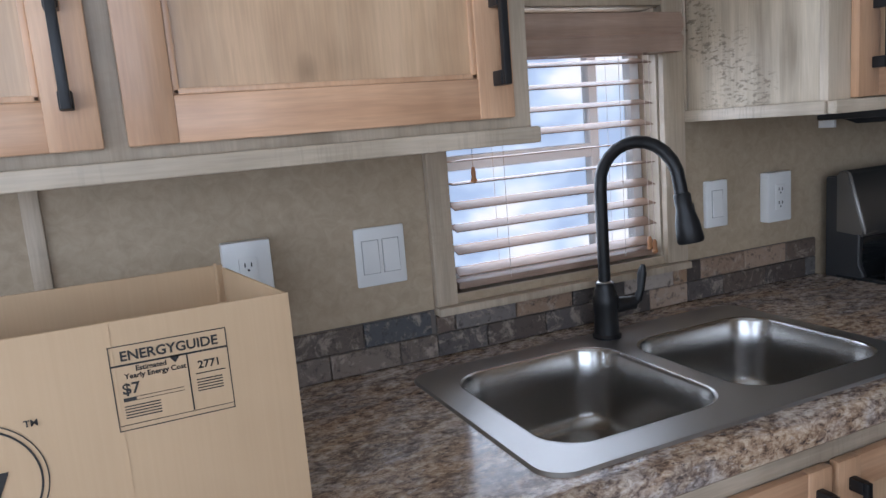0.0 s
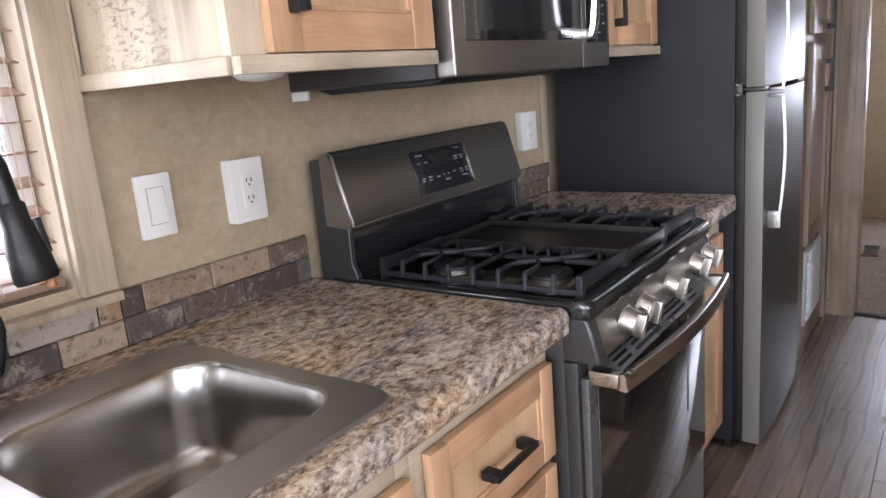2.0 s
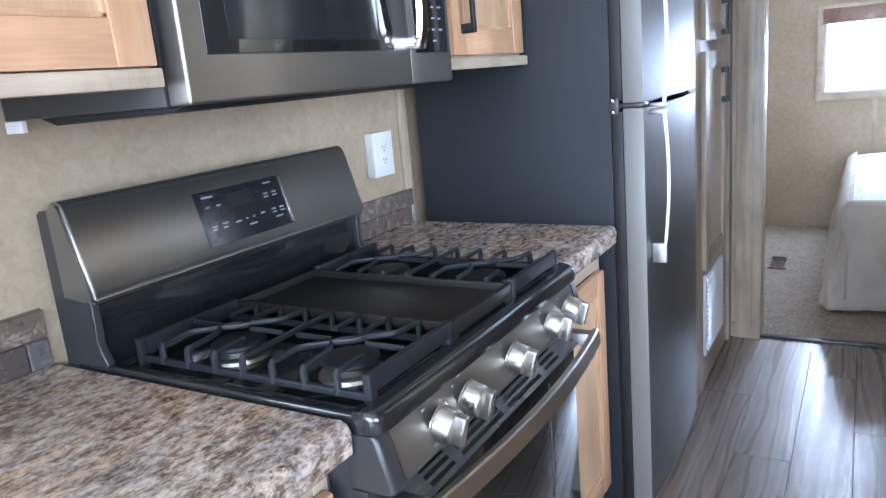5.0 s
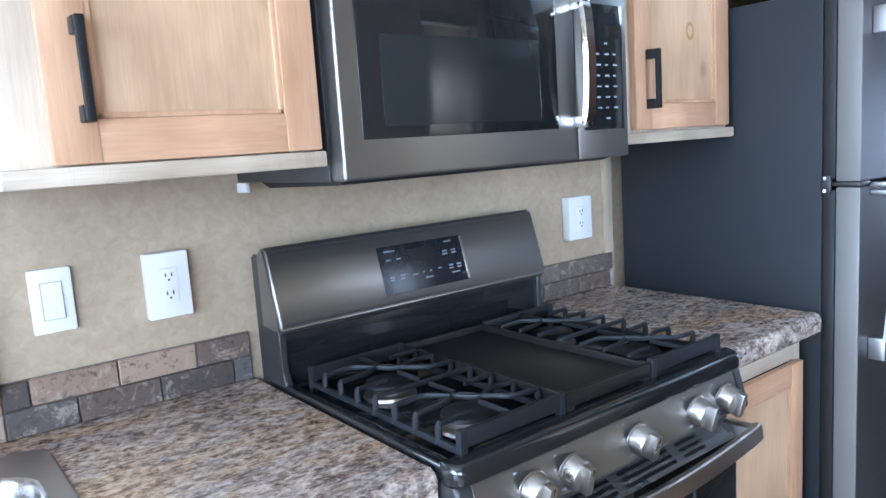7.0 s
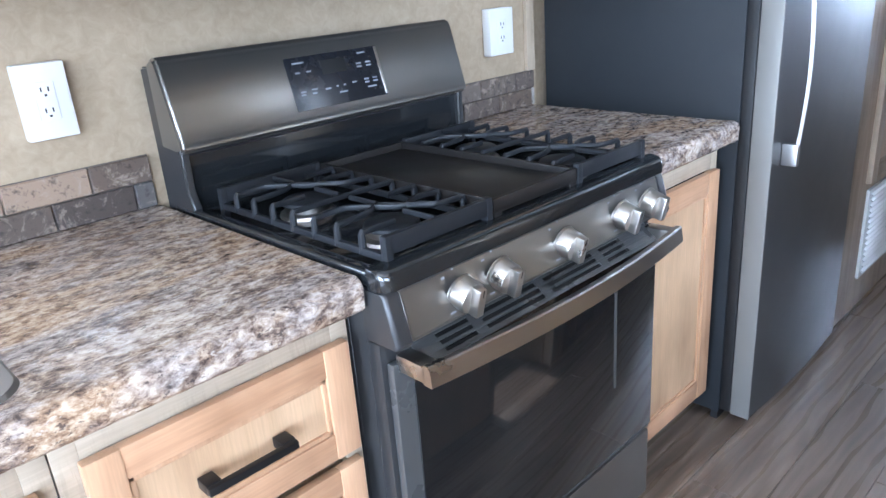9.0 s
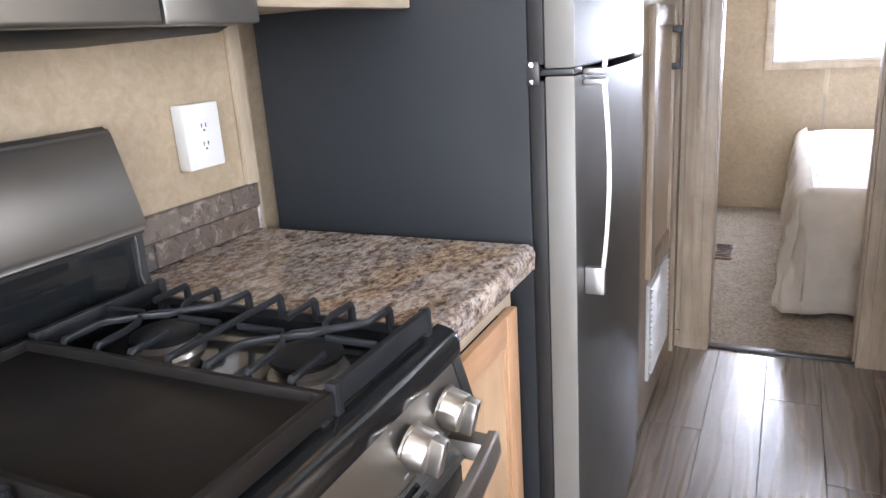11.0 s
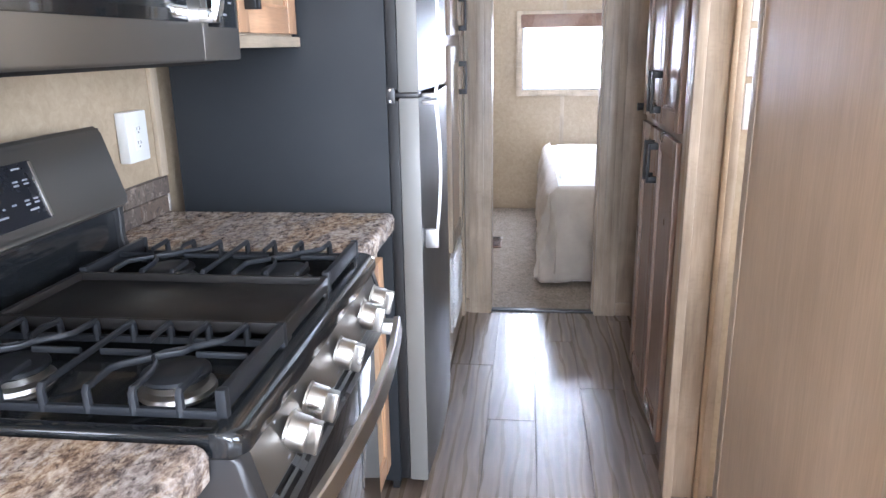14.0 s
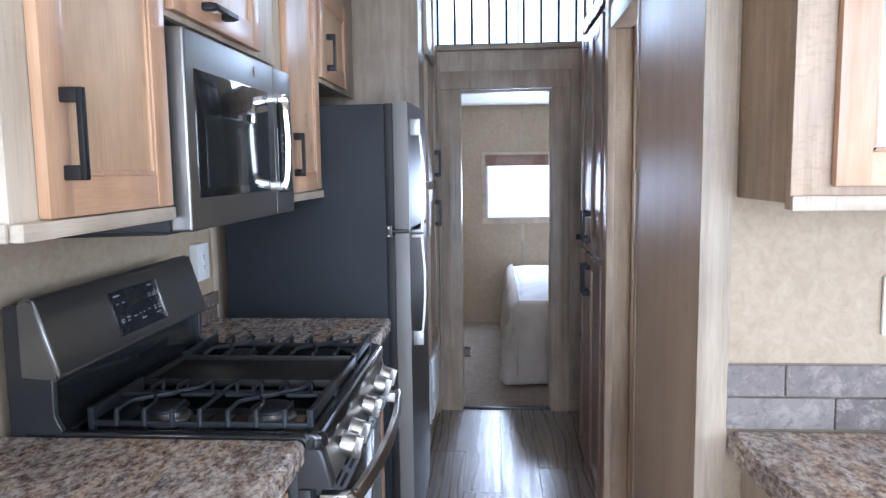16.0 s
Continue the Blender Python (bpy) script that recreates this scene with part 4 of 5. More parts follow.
disp = part("control_display", on_guard(0.263, 0.505, -0.058, 0.052, 0.004), BLUEBLACK, rg, "dark touch panel with clock")
part("clock", on_guard(0.347, 0.412, 0.008, 0.038, 0.0048), SLOT, disp)
part("edge_strip", on_guard(0.499, 0.505, -0.056, 0.05, 0.006), NICKEL, disp)
for x, h, w in ((0.278, 0.038, 0.03), (0.45, 0.04, 0.022), (0.28, 0.018, 0.012), (0.308, 0.018, 0.012), (0.28, -0.022, 0.014), (0.308, -0.02, 0.016), (0.342, -0.024, 0.016), (0.372, -0.022, 0.006), (0.392, -0.022, 0.006), (0.416, -0.02, 0.012), (0.376, -0.036, 0.022), (0.44, 0.018, 0.014), (0.466, 0.018, 0.014), (0.45, -0.018, 0.013), (0.474, -0.018, 0.013), (0.455, -0.036, 0.024), (0.28, -0.028, 0.012), (0.308, -0.028, 0.012), (0.45, -0.025, 0.013), (0.474, -0.025, 0.013), (0.44, 0.011, 0.014), (0.466, 0.011, 0.014)):
    part("print_mark", on_guard(x, x + w, h, h + 0.0035, 0.0047), PRINT, disp)
# grates
YB, YF = -0.182, -0.668


def grate(x0, x1):
    """Low side rails with upright tabs; from the tabs bent fingers run across over the two burners."""
    g = bmesh.new()
    zt = 0.943
    for x in (x0, x1 - 0.009):
        box(g, x, x + 0.009, YF, YB, 0.903, 0.915, 0.003)
    for y in (YF, YB - 0.011):
        box(g, x0, x1, y, y + 0.011, 0.914, zt, 0.003)
    for x in (x0 - 0.001, x1 - 0.013):
        for y in (YF - 0.001, YB - 0.013):
            box(g, x, x + 0.014, y, y + 0.014, 0.8845, zt + 0.001, 0.003)
    xm = (x0 + x1) / 2
    s = (YB - YF) / 8
    ys = [YF + s * k for k in range(9)]
    zf = zt - 0.004

    def finger(pts, r=0.0036):
        n = len(pts)
        tube(g, [(x, y, zf - (0.002 if k in (0, n - 1) else 0)) for k, (x, y) in enumerate(pts)], r, 7, 1.5)

    for k in range(1, 8):
        for d, x in ((1, x0), (-1, x1)):
            tube(g, [(x + d * 0.0045, ys[k], 0.905), (x + d * 0.0045, ys[k], zt - 0.009), (x + d * 0.007, ys[k], zt - 0.005), (x + d * 0.018, ys[k], zt - 0.005)], [0.0062, 0.0052, 0.005, 0.004], 8, 1.1)
    for c in (2, 6):
        y = ys[c]
        for d in (1, -1):
            xe = x0 if d > 0 else x1
            # the long bent finger, and the short ones beside it
            finger([(xe + d * 0.012, y + d * s), (xm - d * 0.055, y + d * s * 0.98), (xm - d * 0.044, y + d * s * 0.86), (xm - d * 0.012, y + d * 0.012), (xm + d * 0.002, y - d * 0.012), (xm + d * 0.018, y - d * 0.02), (xm + d * 0.034, y - d * 0.008), (xm + d * 0.06, y), (xm + d * (x1 - x0) * 0.45, y)])
            finger([(xe + d * 0.012, y - d * s), (xm - d * 0.042, y - d * s * 0.96)])
            finger([(xm, y + d * s * 0.55), (xm, y + d * s * 1.75)], 0.0034)
    for d, x in ((1, x0), (-1, x1)):
        finger([(x + d * 0.012, ys[4]), (xm, ys[4])])
    return g


for x0, x1 in ((0.036, 0.264), (0.504, 0.734)):
    part("grate", grate(x0, x1), IRON, rg, "black cast-iron grate")
bm = bmesh.new()
gx0, gx1 = 0.268, 0.5
box(bm, gx0, gx1, YF, YB, 0.912, 0.924, 0.003)
for a in ((gx0, gx0 + 0.009, YF, YB), (gx1 - 0.009, gx1, YF, YB), (gx0, gx1, YF, YF + 0.011), (gx0, gx1, YB - 0.011, YB)):
    box(bm, a[0], a[1], a[2], a[3], 0.912, 0.938, 0.003)
for x in (gx0 + 0.002, gx1 - 0.022):
    for y in (YF + 0.001, YB - 0.021):
        box(bm, x, x + 0.02, y, y + 0.02, 0.8835, 0.914, 0.002)
part("griddle", bm, GRIDDLE, rg, "flat black griddle plate")
for x in (0.15, 0.619):
    for y in (-0.3035, -0.5465):
        br = part("burner", spin(bmesh.new(), [(0.054, 0.0), (0.052, 0.006), (0.043, 0.01), (0.042, 0.02), (0.02, 0.02)], (x, y, 0.884)), NICKEL, rg, "steel burner ring")
        part("burner_cap", spin(bmesh.new(), [(0.045, 0.0), (0.048, 0.003), (0.047, 0.008), (0.043, 0.0105), (0.02, 0.011)], (x, y, 0.9045), 32), IRON, br)
# sloped control panel
SLOPE = 14.5
bm = bmesh.new()
extrude_profile(bm, [(-0.64, 0.792), (-0.64, 0.871), (-0.693, 0.871), (-0.714, 0.796), (-0.711, 0.792)], X0 + 0.027, X1 - 0.027, 0.003)
part("control_panel", bm, SLATE_X, rg, "brushed slate control panel")
for xa, xb in ((X0 - 0.001, X0 + 0.0265), (X1 - 0.0265, X1 + 0.001)):
    r = 0.009
    bm = bmesh.new()
    loops = []
    for z, yf in ((0.789, -0.712), (0.796, -0.7155), (0.866, -0.696), (0.8715, -0.69)):
        arc = [(math.cos(radians(a)), math.sin(radians(a))) for a in range(180, 271, 15)]
        pts = [(xa, -0.641)] + [(xa + r + r * c, yf + r + r * q) for c, q in arc] + [(xb, yf), (xb, -0.641)]
        if xa > 0.3:
            pts = [(xa + xb - x, y) for x, y in pts][::-1]
        loops.append([bm.verts.new((x, y, z)) for x, y in pts])
    for p, q in zip(loops, loops[1:]):
        for k in range(len(p)):
            bm.faces.new((p[k], p[(k + 1) % len(p)], q[(k + 1) % len(q)], q[k]))
    bm.faces.new(loops[0][::-1])
    bm.faces.new(loops[-1])
    part("panel_end", bm, CHARCOAL, rg, "dark end cap")
for x in (0.142, 0.231, 0.405, 0.586, 0.682):
    m = Matrix.Translation((x, -0.7035, 0.833)) @ Matrix.Rotation(radians(90 + SLOPE), 4, "X")
    bm = spin(bmesh.new(), [(0.0285, 0.0), (0.0285, 0.003), (0.0265, 0.004), (0.0258, 0.027), (0.0243, 0.03), (0.006, 0.031)], (0, 0, 0), 32)
    bm.transform(m)
    kn = part("knob", bm, NICKEL, rg, "satin nickel knob")
    bm = B(-0.008, 0.008, -0.0245, 0.0245, 0.026, 0.047, bevel=0.003, seg=2)
    bm.transform(m)
    part("grip", bm, NICKEL, kn)
    bm = B(-0.001, 0.001, 0.012, 0.0245, 0.0466, 0.0473)
    bm.transform(m)
    part("pointer", bm, INK, kn)
    for dx, h, w in ((-0.03, 0.026, 0.006), (-0.006, 0.034, 0.003), (-0.03, -0.03, 0.012)):
        bm = B(x + dx, x + dx + w, -0.0006, 0.002, h, h + 0.003)
        bm.transform(Matrix.Translation((0, -0.7035, 0.8335)) @ Matrix.Rotation(radians(-SLOPE), 4, "X"))
        part("print_mark", bm, PRINT, rg)
# oven door
door = part("oven_door", B(X0 + 0.01, X1 - 0.006, -0.685, -0.668, 0.25, 0.752, bevel=0.005), VENT_GREY, rg, "slate oven door with dark window")
part("glass", B(X0 + 0.046, X1 - 0.006, -0.688, -0.682, 0.262, 0.733, bevel=0.002), OVEN_GLASS, door, "black oven window")
part("window_stripe", B(0.598, 0.607, -0.6888, -0.687, 0.43, 0.69), VENT_GREY, door, "pale upright line in the glass")
VA, VB = Vector((0, -0.668, 0.779)), Vector((0, -0.718, 0.743))
vlen = (VB - VA).length
slope_m = Matrix.Translation(VA) @ Matrix.Rotation(math.atan2(VA.z - VB.z, VA.y - VB.y), 4, "X")
# the sloping strip is a slotted sheet over a black cavity: local y runs down the slope from 0 to -vlen
part("vent_cavity", extrude_profile(bmesh.new(), [(-0.66, 0.739), (-0.66, 0.772), (-0.666, 0.772), (-0.712, 0.739)], 0.101, 0.613), SLOT, door)
for xa, xb in ((X0 + 0.05, 0.1), (0.614, X1 - 0.046)):
    part("vent_end", extrude_profile(bmesh.new(), [(-0.66, 0.739), (-0.66, 0.773), (-0.667, 0.773), (-0.713, 0.74), (-0.713, 0.739)], xa, xb), VENT_GREY, door)
bm = bmesh.new()
lanes = [(-vlen, -vlen + 0.009)] + [(-vlen + 0.009 + k * 0.0135 + 0.0075, -vlen + 0.009 + (k + 1) * 0.0135) for k in range(3)] + [(-0.008, 0.0)]
for ya, yb in lanes:
    box(bm, X0 + 0.05, X1 - 0.046, ya, yb, -0.0022, 0.0, 0.0006, 1)
edge = X0 + 0.05
for xa, xb in ((0.1, 0.172), (0.196, 0.345), (0.369, 0.518), (0.542, 0.614), (X1 - 0.046, None)):
    box(bm, edge, xa, -vlen + 0.001, -0.001, -0.0021, -0.0003)
    edge = xb
bm.transform(slope_m)
part("vent_strip", bm, VENT_GREY, door, "slotted dark grey vent strip")
bm = bmesh.new()
hp = []
for k in range(19):
    u = k / 18
    hp.append((X0 + 0.02 + u * (X1 - X0 - 0.04), -0.748 - 0.027 * math.sin(math.pi * u) ** 0.9, 0.7525))
ring5 = ((0.010, -0.016), (-0.006, -0.0175), (-0.0085, -0.0155), (-0.0045, 0.0145), (-0.0015, 0.017), (0.010, 0.015))
n = len(ring5)
a = [[bm.verts.new((x, y + dy, z + dz)) for dy, dz in ring5] for x, y, z in hp]
for p, q in zip(a, a[1:]):
    for k in range(n):
        bm.faces.new((p[k], p[(k + 1) % n], q[(k + 1) % n], q[k]))
bm.faces.new(a[0])
bm.faces.new(a[-1][::-1])
for x in (X0 + 0.02, X1 - 0.054):
    box(bm, x, x + 0.03, -0.744, -0.68, 0.738, 0.766, 0.003)
part("handle", bm, NICKEL, door, "bowed satin metal handle")
part("drawer", B(X0 + 0.01, X1 - 0.006, -0.684, -0.668, 0.06, 0.242, bevel=0.005), SLATE_X, rg, "slate storage drawer")

# ---- microwave ----
mw = thing("microwave", (0.38, -0.2, 1.32), "slate over-the-range microwave with chrome handle", "microwave")
part("body", B(0.003, 0.742, -0.40, -0.002, 1.318, 1.722, bevel=0.003), CHARCOAL, mw)
part("door", B(0.006, 0.572, -0.446, -0.4005, 1.318, 1.72, bevel=0.006, seg=3), SLATE_X, mw, "slate door frame")
part("window", B(0.046, 0.515, -0.4485, -0.44, 1.384, 1.645, bevel=0.003), MW_GLASS, mw, "smoked glass window")
part("screen", B(0.09, 0.465, -0.4492, -0.446, 1.404, 1.558, bevel=0.002), MW_SCREEN, mw)
cp = part("control_panel", B(0.5745, 0.741, -0.446, -0.4005, 1.318, 1.72, bevel=0.006), SLATE_X, mw)
part("keypad", B(0.594, 0.725, -0.4475, -0.44, 1.378, 1.64, bevel=0.002), MW_GLASS, cp, "black keypad")
part("display", B(0.645, 0.705, -0.4482, -0.446, 1.598, 1.622), BLUEBLACK, cp)
for r in range(8):
    for k in range(3):
        if (r, k) not in ((0, 0), (0, 2), (7, 0), (7, 2)):
            part("key_mark", B(0.637 + k * 0.027, 0.647 + k * 0.027 + 0.004 * ((r + k) % 2), -0.4482, -0.447, 1.40 + r * 0.0225, 1.4035 + r * 0.0225), PRINT, cp)
hp = []
for k in range(13):
    u = k / 12
    hp.append((0.574, -0.47 - 0.014 * math.sin(math.pi * u) ** 0.5, 1.39 + u * 0.25))
bm = bmesh.new()
a = [[bm.verts.new((x + dx, y + dy, z)) for dx, dy in ((-0.015, 0.004), (-0.012, -0.006), (0.012, -0.006), (0.015, 0.004))] for x, y, z in hp]
for p, q in zip(a, a[1:]):
    for k in range(4):
        bm.faces.new((p[k], p[(k + 1) % 4], q[(k + 1) % 4], q[k]))
bm.faces.new(a[0])
bm.faces.new(a[-1][::-1])
box(bm, 0.559, 0.589, -0.478, -0.4405, 1.384, 1.41, 0.006)
box(bm, 0.559, 0.589, -0.478, -0.4405, 1.62, 1.646, 0.006)
part("handle", bm, CHROME, mw, "curved chrome handle")
part("badge", cyl(bmesh.new(), (0.42, -0.4465, 1.685), (0.42, -0.448, 1.685), 0.013), NICKEL, mw, "small round badge")
bm = bmesh.new()
extrude_profile(bm, [(-0.40, 1.317), (-0.38, 1.31), (-0.1, 1.304), (-0.06, 1.317)], 0.03, 0.73)
part("underside_vent", bm, GASKET, mw)
part("bracket", B(-0.004, 0.004, -0.06, -0.012, 1.297, 1.3165, bevel=0.001), WHITE, mw, "white mounting bracket")

# ---- refrigerator ----
fr = thing("refrigerator", (1.58, -0.38, 0), "two-door slate refrigerator with charcoal textured sides", "refrigerator")
F0, F1 = 1.222, 1.925
part("body", B(F0, F1, -0.648, -0.04, 0.03, 1.672, bevel=0.006), FRIDGE_SIDE, fr, "charcoal pebbled side panel")
part("kick_plate", B(F0 + 0.01, F1 - 0.01, -0.64, -0.62, 0.0, 0.031), GASKET, fr)
for z0, z1, hz in ((0.035, 1.203, (0.832, 1.19)), (1.219, 1.68, (1.235, 1.61))):
    part("gasket", B(F0 + 0.003, F1 - 0.003, -0.677, -0.6485, z0 + 0.006, z1 - 0.006, bevel=0.003), GASKET, fr)
    bm = bmesh.new()
    n = 16
    loop = [(F0 + 0.012, -0.6775)]
    for k in range(n + 1):
        u = k / n
        loop.append((F0 + 0.012 + u * (F1 - F0 - 0.024), -0.728 - 0.014 * math.sin(math.pi * u)))
    loop.append((F1 - 0.012, -0.6775))
    lo = [bm.verts.new((x, y, z0)) for x, y in loop]
    hi = [bm.verts.new((x, y, z1)) for x, y in loop]
    for k in range(len(loop) - 1):
        bm.faces.new((lo[k], lo[k + 1], hi[k + 1], hi[k]))
    bm.faces.new((lo[-1], lo[0], hi[0], hi[-1]))
    bm.faces.new(lo[::-1])
    bm.faces.new(hi)
    dr = part("door", bm, SLATE_Z, fr, "slate brushed-metal door")
    part("door_edge", B(F0 + 0.008, F0 + 0.0155, -0.732, -0.6775, z0 - 0.001, z1 + 0.001, bevel=0.003), SILVER, dr, "silver door edge")
    zs, ze = hz
    lower = z0 < 1
    bm = bmesh.new()
    hx = F0 + 0.075
    if lower:
        zs -= 0.14 * (ze - zs)
    else:
        zs -= 0.03
    pts = []
    for k in range(13):
        u = k / 12
        out = -0.764 - 0.016 * math.sin(math.pi * min(1, 0.12 + 0.88 * (1 - u if lower else u)))
        pts.append((hx, out, zs + u * (ze - zs)))
    aa = [[bm.verts.new((x + dx, y + dy, z)) for dx, dy in ((-0.004, 0.004), (-0.003, -0.004), (0.003, -0.004), (0.004, 0.004))] for x, y, z in pts]
    for p, q in zip(aa, aa[1:]):
        for k in range(4):
            bm.faces.new((p[k], p[(k + 1) % 4], q[(k + 1) % 4], q[k]))
    bm.faces.new(aa[0])
    bm.faces.new(aa[-1][::-1])
    if lower:
        box(bm, hx - 0.009, hx + 0.009, -0.772, -0.732, zs - 0.012, zs + 0.045, 0.004)
        box(bm, hx - 0.013, hx + 0.013, -0.775, -0.732, ze - 0.008, ze + 0.004, 0.004)
    else:
        box(bm, hx - 0.013, hx + 0.013, -0.772, -0.732, ze - 0.05, ze + 0.012, 0.004)
        box(bm, hx - 0.013, hx + 0.013, -0.775, -0.732, zs - 0.004, zs + 0.008, 0.004)
    part("handle", bm, STEEL, dr, "bright curved metal handle")
hg = part("hinge", B(F0 + 0.012, F0 + 0.07, -0.73, -0.66, 1.205, 1.217, bevel=0.003), CHARCOAL, fr)
part("hinge_plate", B(F0 - 0.004, F0 + 0.006, -0.67, -0.645, 1.19, 1.232, bevel=0.003), CHARCOAL, fr)
for z in (1.196, 1.226):
    part("screw", cyl(bmesh.new(), (F0 - 0.003, -0.657, z), (F0 - 0.0065, -0.657, z), 0.004, seg=10), CHROME, fr)


# ---- tall cabinet beyond the refrigerator ----
tc = thing("furnace_cabinet", (2.33, -0.35, 0), "tall wood cabinet with black pulls and a white vent grille", "cabinet")
T0, T1 = 1.95, 2.735
part("body", B(T0, T1, -0.70, -0.002, 0.0, 2.9, bevel=0.002), TRIM_Z, tc, "pale wood-grain side panel")
for z0, z1, hd in ((0.50, 1.335, (0.33, 0.70, 0.14, 0)), (1.375, 1.96, (0.33, 0.09, 0.14, 0)), (1.99, 2.85, None)):
    shaker_door(tc, Matrix.Translation((T0 + 0.21, -0.7005, z0)), 0.45, z1 - z0, upright=TRIM_Z, level=TRIM_X, panel=GLOSSY_PANEL, handle=hd)
vg = part("vent_grille", B(T0 + 0.24, T0 + 0.63, -0.712, -0.7005, 0.13, 0.47, bevel=0.003), VINYL, tc, "white louvred vent grille")
for k in range(15):
    bm = B(T0 + 0.26, T0 + 0.61, -0.006, 0.004, -0.0025, 0.0025)
    bm.transform(Matrix.Translation((0, -0.714, 0.155 + k * 0.021)) @ Matrix.Rotation(radians(35), 4, "X"))
    part("slat", bm, VINYL, vg)
structure("wall_filler", B(2.737, 2.809, -0.715, -0.002, 0, 2.1), TRIM_Z, "pale wood filler strip beside the doorway", "trim")

# ---- pantry ----
pt = thing("pantry_cabinet", (1.72, -1.75, 0), "tall dark brown maple pantry with four framed doors", "cabinet")
P0, P1 = 1.37, 2.16
part("body", B(P0, P1, -2.1, -1.475, 0.0, 2.75, bevel=0.002), DARK_Z, pt)
turn = Matrix.Rotation(math.pi, 4, "Z")
for x0, x1, hx in ((1.46, 1.795, 0.30), (1.80, 2.12, 0.035)):
    for z0, z1, hz in ((0.07, 1.052, 0.875), (1.078, 2.02, 0.1), (2.05, 2.7, None)):
        # mirrored so that the front looks to +y
        m = Matrix.Translation((x1, -1.4745, z0)) @ turn
        shaker_door(pt, m, x1 - x0, z1 - z0, upright=DARK_Z, level=DARK_X, panel=DARK_Z, rail=0.055, handle=(x1 - x0 - hx, hz, 0.135, 0) if hz else None)
structure("entry_post", B(1.286, 1.368, -1.536, -1.452, 0, 2.75, bevel=0.004), WARM_Z, "tan wood post beside the pantry", "trim")
structure("pantry_back_wall", B(2.162, 2.80, -2.12, -2.05, 0, H), WALL, "beige wallpaper recess wall", "wall")
bench = tagged(mesh_ob("carpeted_step", B(2.5, 2.795, -2.04, -1.55, 0.0, 0.30, bevel=0.02, seg=3), CARPET), "beige carpeted step beside the doorway", "step")

# switches in the side entry
for k in range(3):
    z0 = 1.112 + k * 0.136
    pl = thing("light_switch", (1.274, -1.618, z0), "white rocker switch plate in the side entry", "switch", "entry switches")
    part("plate", B(1.266, 1.2745, -1.656, -1.58, z0, z0 + 0.118, bevel=0.003), WHITE, pl)
    part("rocker", B(1.262, 1.2665, -1.634, -1.602, z0 + 0.027, z0 + 0.091, bevel=0.001), WHITE, pl)
    part("gap", B(1.2655, 1.267, -1.636, -1.6, z0 + 0.024, z0 + 0.026), GAP, pl)

part("knob", cyl(bmesh.new(), (2.145, -1.475, 1.1), (2.145, -1.435, 1.1), 0.012, 0.015), BLACK, pt)

# ---- loft rail and windows beyond ----
lr = thing("loft_railing", (2.84, -1.16, 2.128), "dark metal loft railing with upright balusters", "railing")
for k in range(15):
    y = -0.72 - k * 0.098
    if y > -1.6:
        part("baluster", cyl(bmesh.new(), (2.84, y, 2.128), (2.84, y, 2.86), 0.007, seg=10), BLACK, lr)
part("top_rail", B(2.82, 2.86, -2.04, -0.002, 2.86, 2.9, bevel=0.005), BLACK, lr)
part("bottom_rail", B(2.828, 2.852, -1.615, -0.705, 2.13, 2.142, bevel=0.003), BLACK, lr)


def simple_window(name, x, y0, y1, z0, z1, label, shade=False, mullion=False):
    bm = bmesh.new()
    t = 0.045
    for a in ((y0 - t, y0, z0 - t, z1 + t), (y1, y1 + t, z0 - t, z1 + t), (y0, y1, z0 - t, z0), (y0, y1, z1, z1 + t)):
        box(bm, x - 0.016, x - 0.001, a[0], a[1], a[2], a[3], 0.003)
    w = structure(name, bm, FRAME_Y, label, "window")
    bm = bmesh.new()
    f = 0.014
    for a in ((y0, y0 + f, z0, z1), (y1 - f, y1, z0, z1), (y0, y1, z0, z0 + f), (y0, y1, z1 - f, z1)) + ((((y0 + y1) / 2 - 0.01, (y0 + y1) / 2 + 0.01, z0, z1),) if mullion else ()):
        box(bm, x + 0.003, x + 0.02, a[0], a[1], a[2], a[3], 0.002)
    part("window_frame", bm, VINYL, w)
    p = part("pane", B(x + 0.05, x + 0.054, y0, y1, z0, z1), PANE, w)
    p.visible_shadow = False
    if shade:
        part("shade", B(x - 0.03, x - 0.016, y0 - 0.01, y1 + 0.01, z1 - 0.08, z1 + 0.02, bevel=0.006), DARK_X, w, "brown rolled shade")
    return w


simple_window("window_2", END, -1.64, -0.96, 0.975, 1.535, "bright bedroom window in a pale wood casing", True)
simple_window("window_3", END, -2.25, -0.25, 2.22, 3.1, "bright loft window", False, True)
structure("wall_seam", B(END - 0.006, END - 0.001, -1.30, -1.27, 0.0, 0.925), FRAME_Z, "pale batten on the bedroom wall", "trim")
structure("wall_seam", B(END - 0.006, END - 0.001, -1.30, -1.27, 1.585, 2.0), FRAME_Z, "pale batten on the bedroom wall", "trim")

# ---- bed ----
bed = thing("bed", (4.2, -1.75, 0), "bed with a white sheet and a beige hanging cover", "bed")
part("mattress", B(3.30, 5.2, -2.55, -1.17, 0.0, 0.545, bevel=0.05, seg=4), SHEET, bed, "mattress under a white sheet")
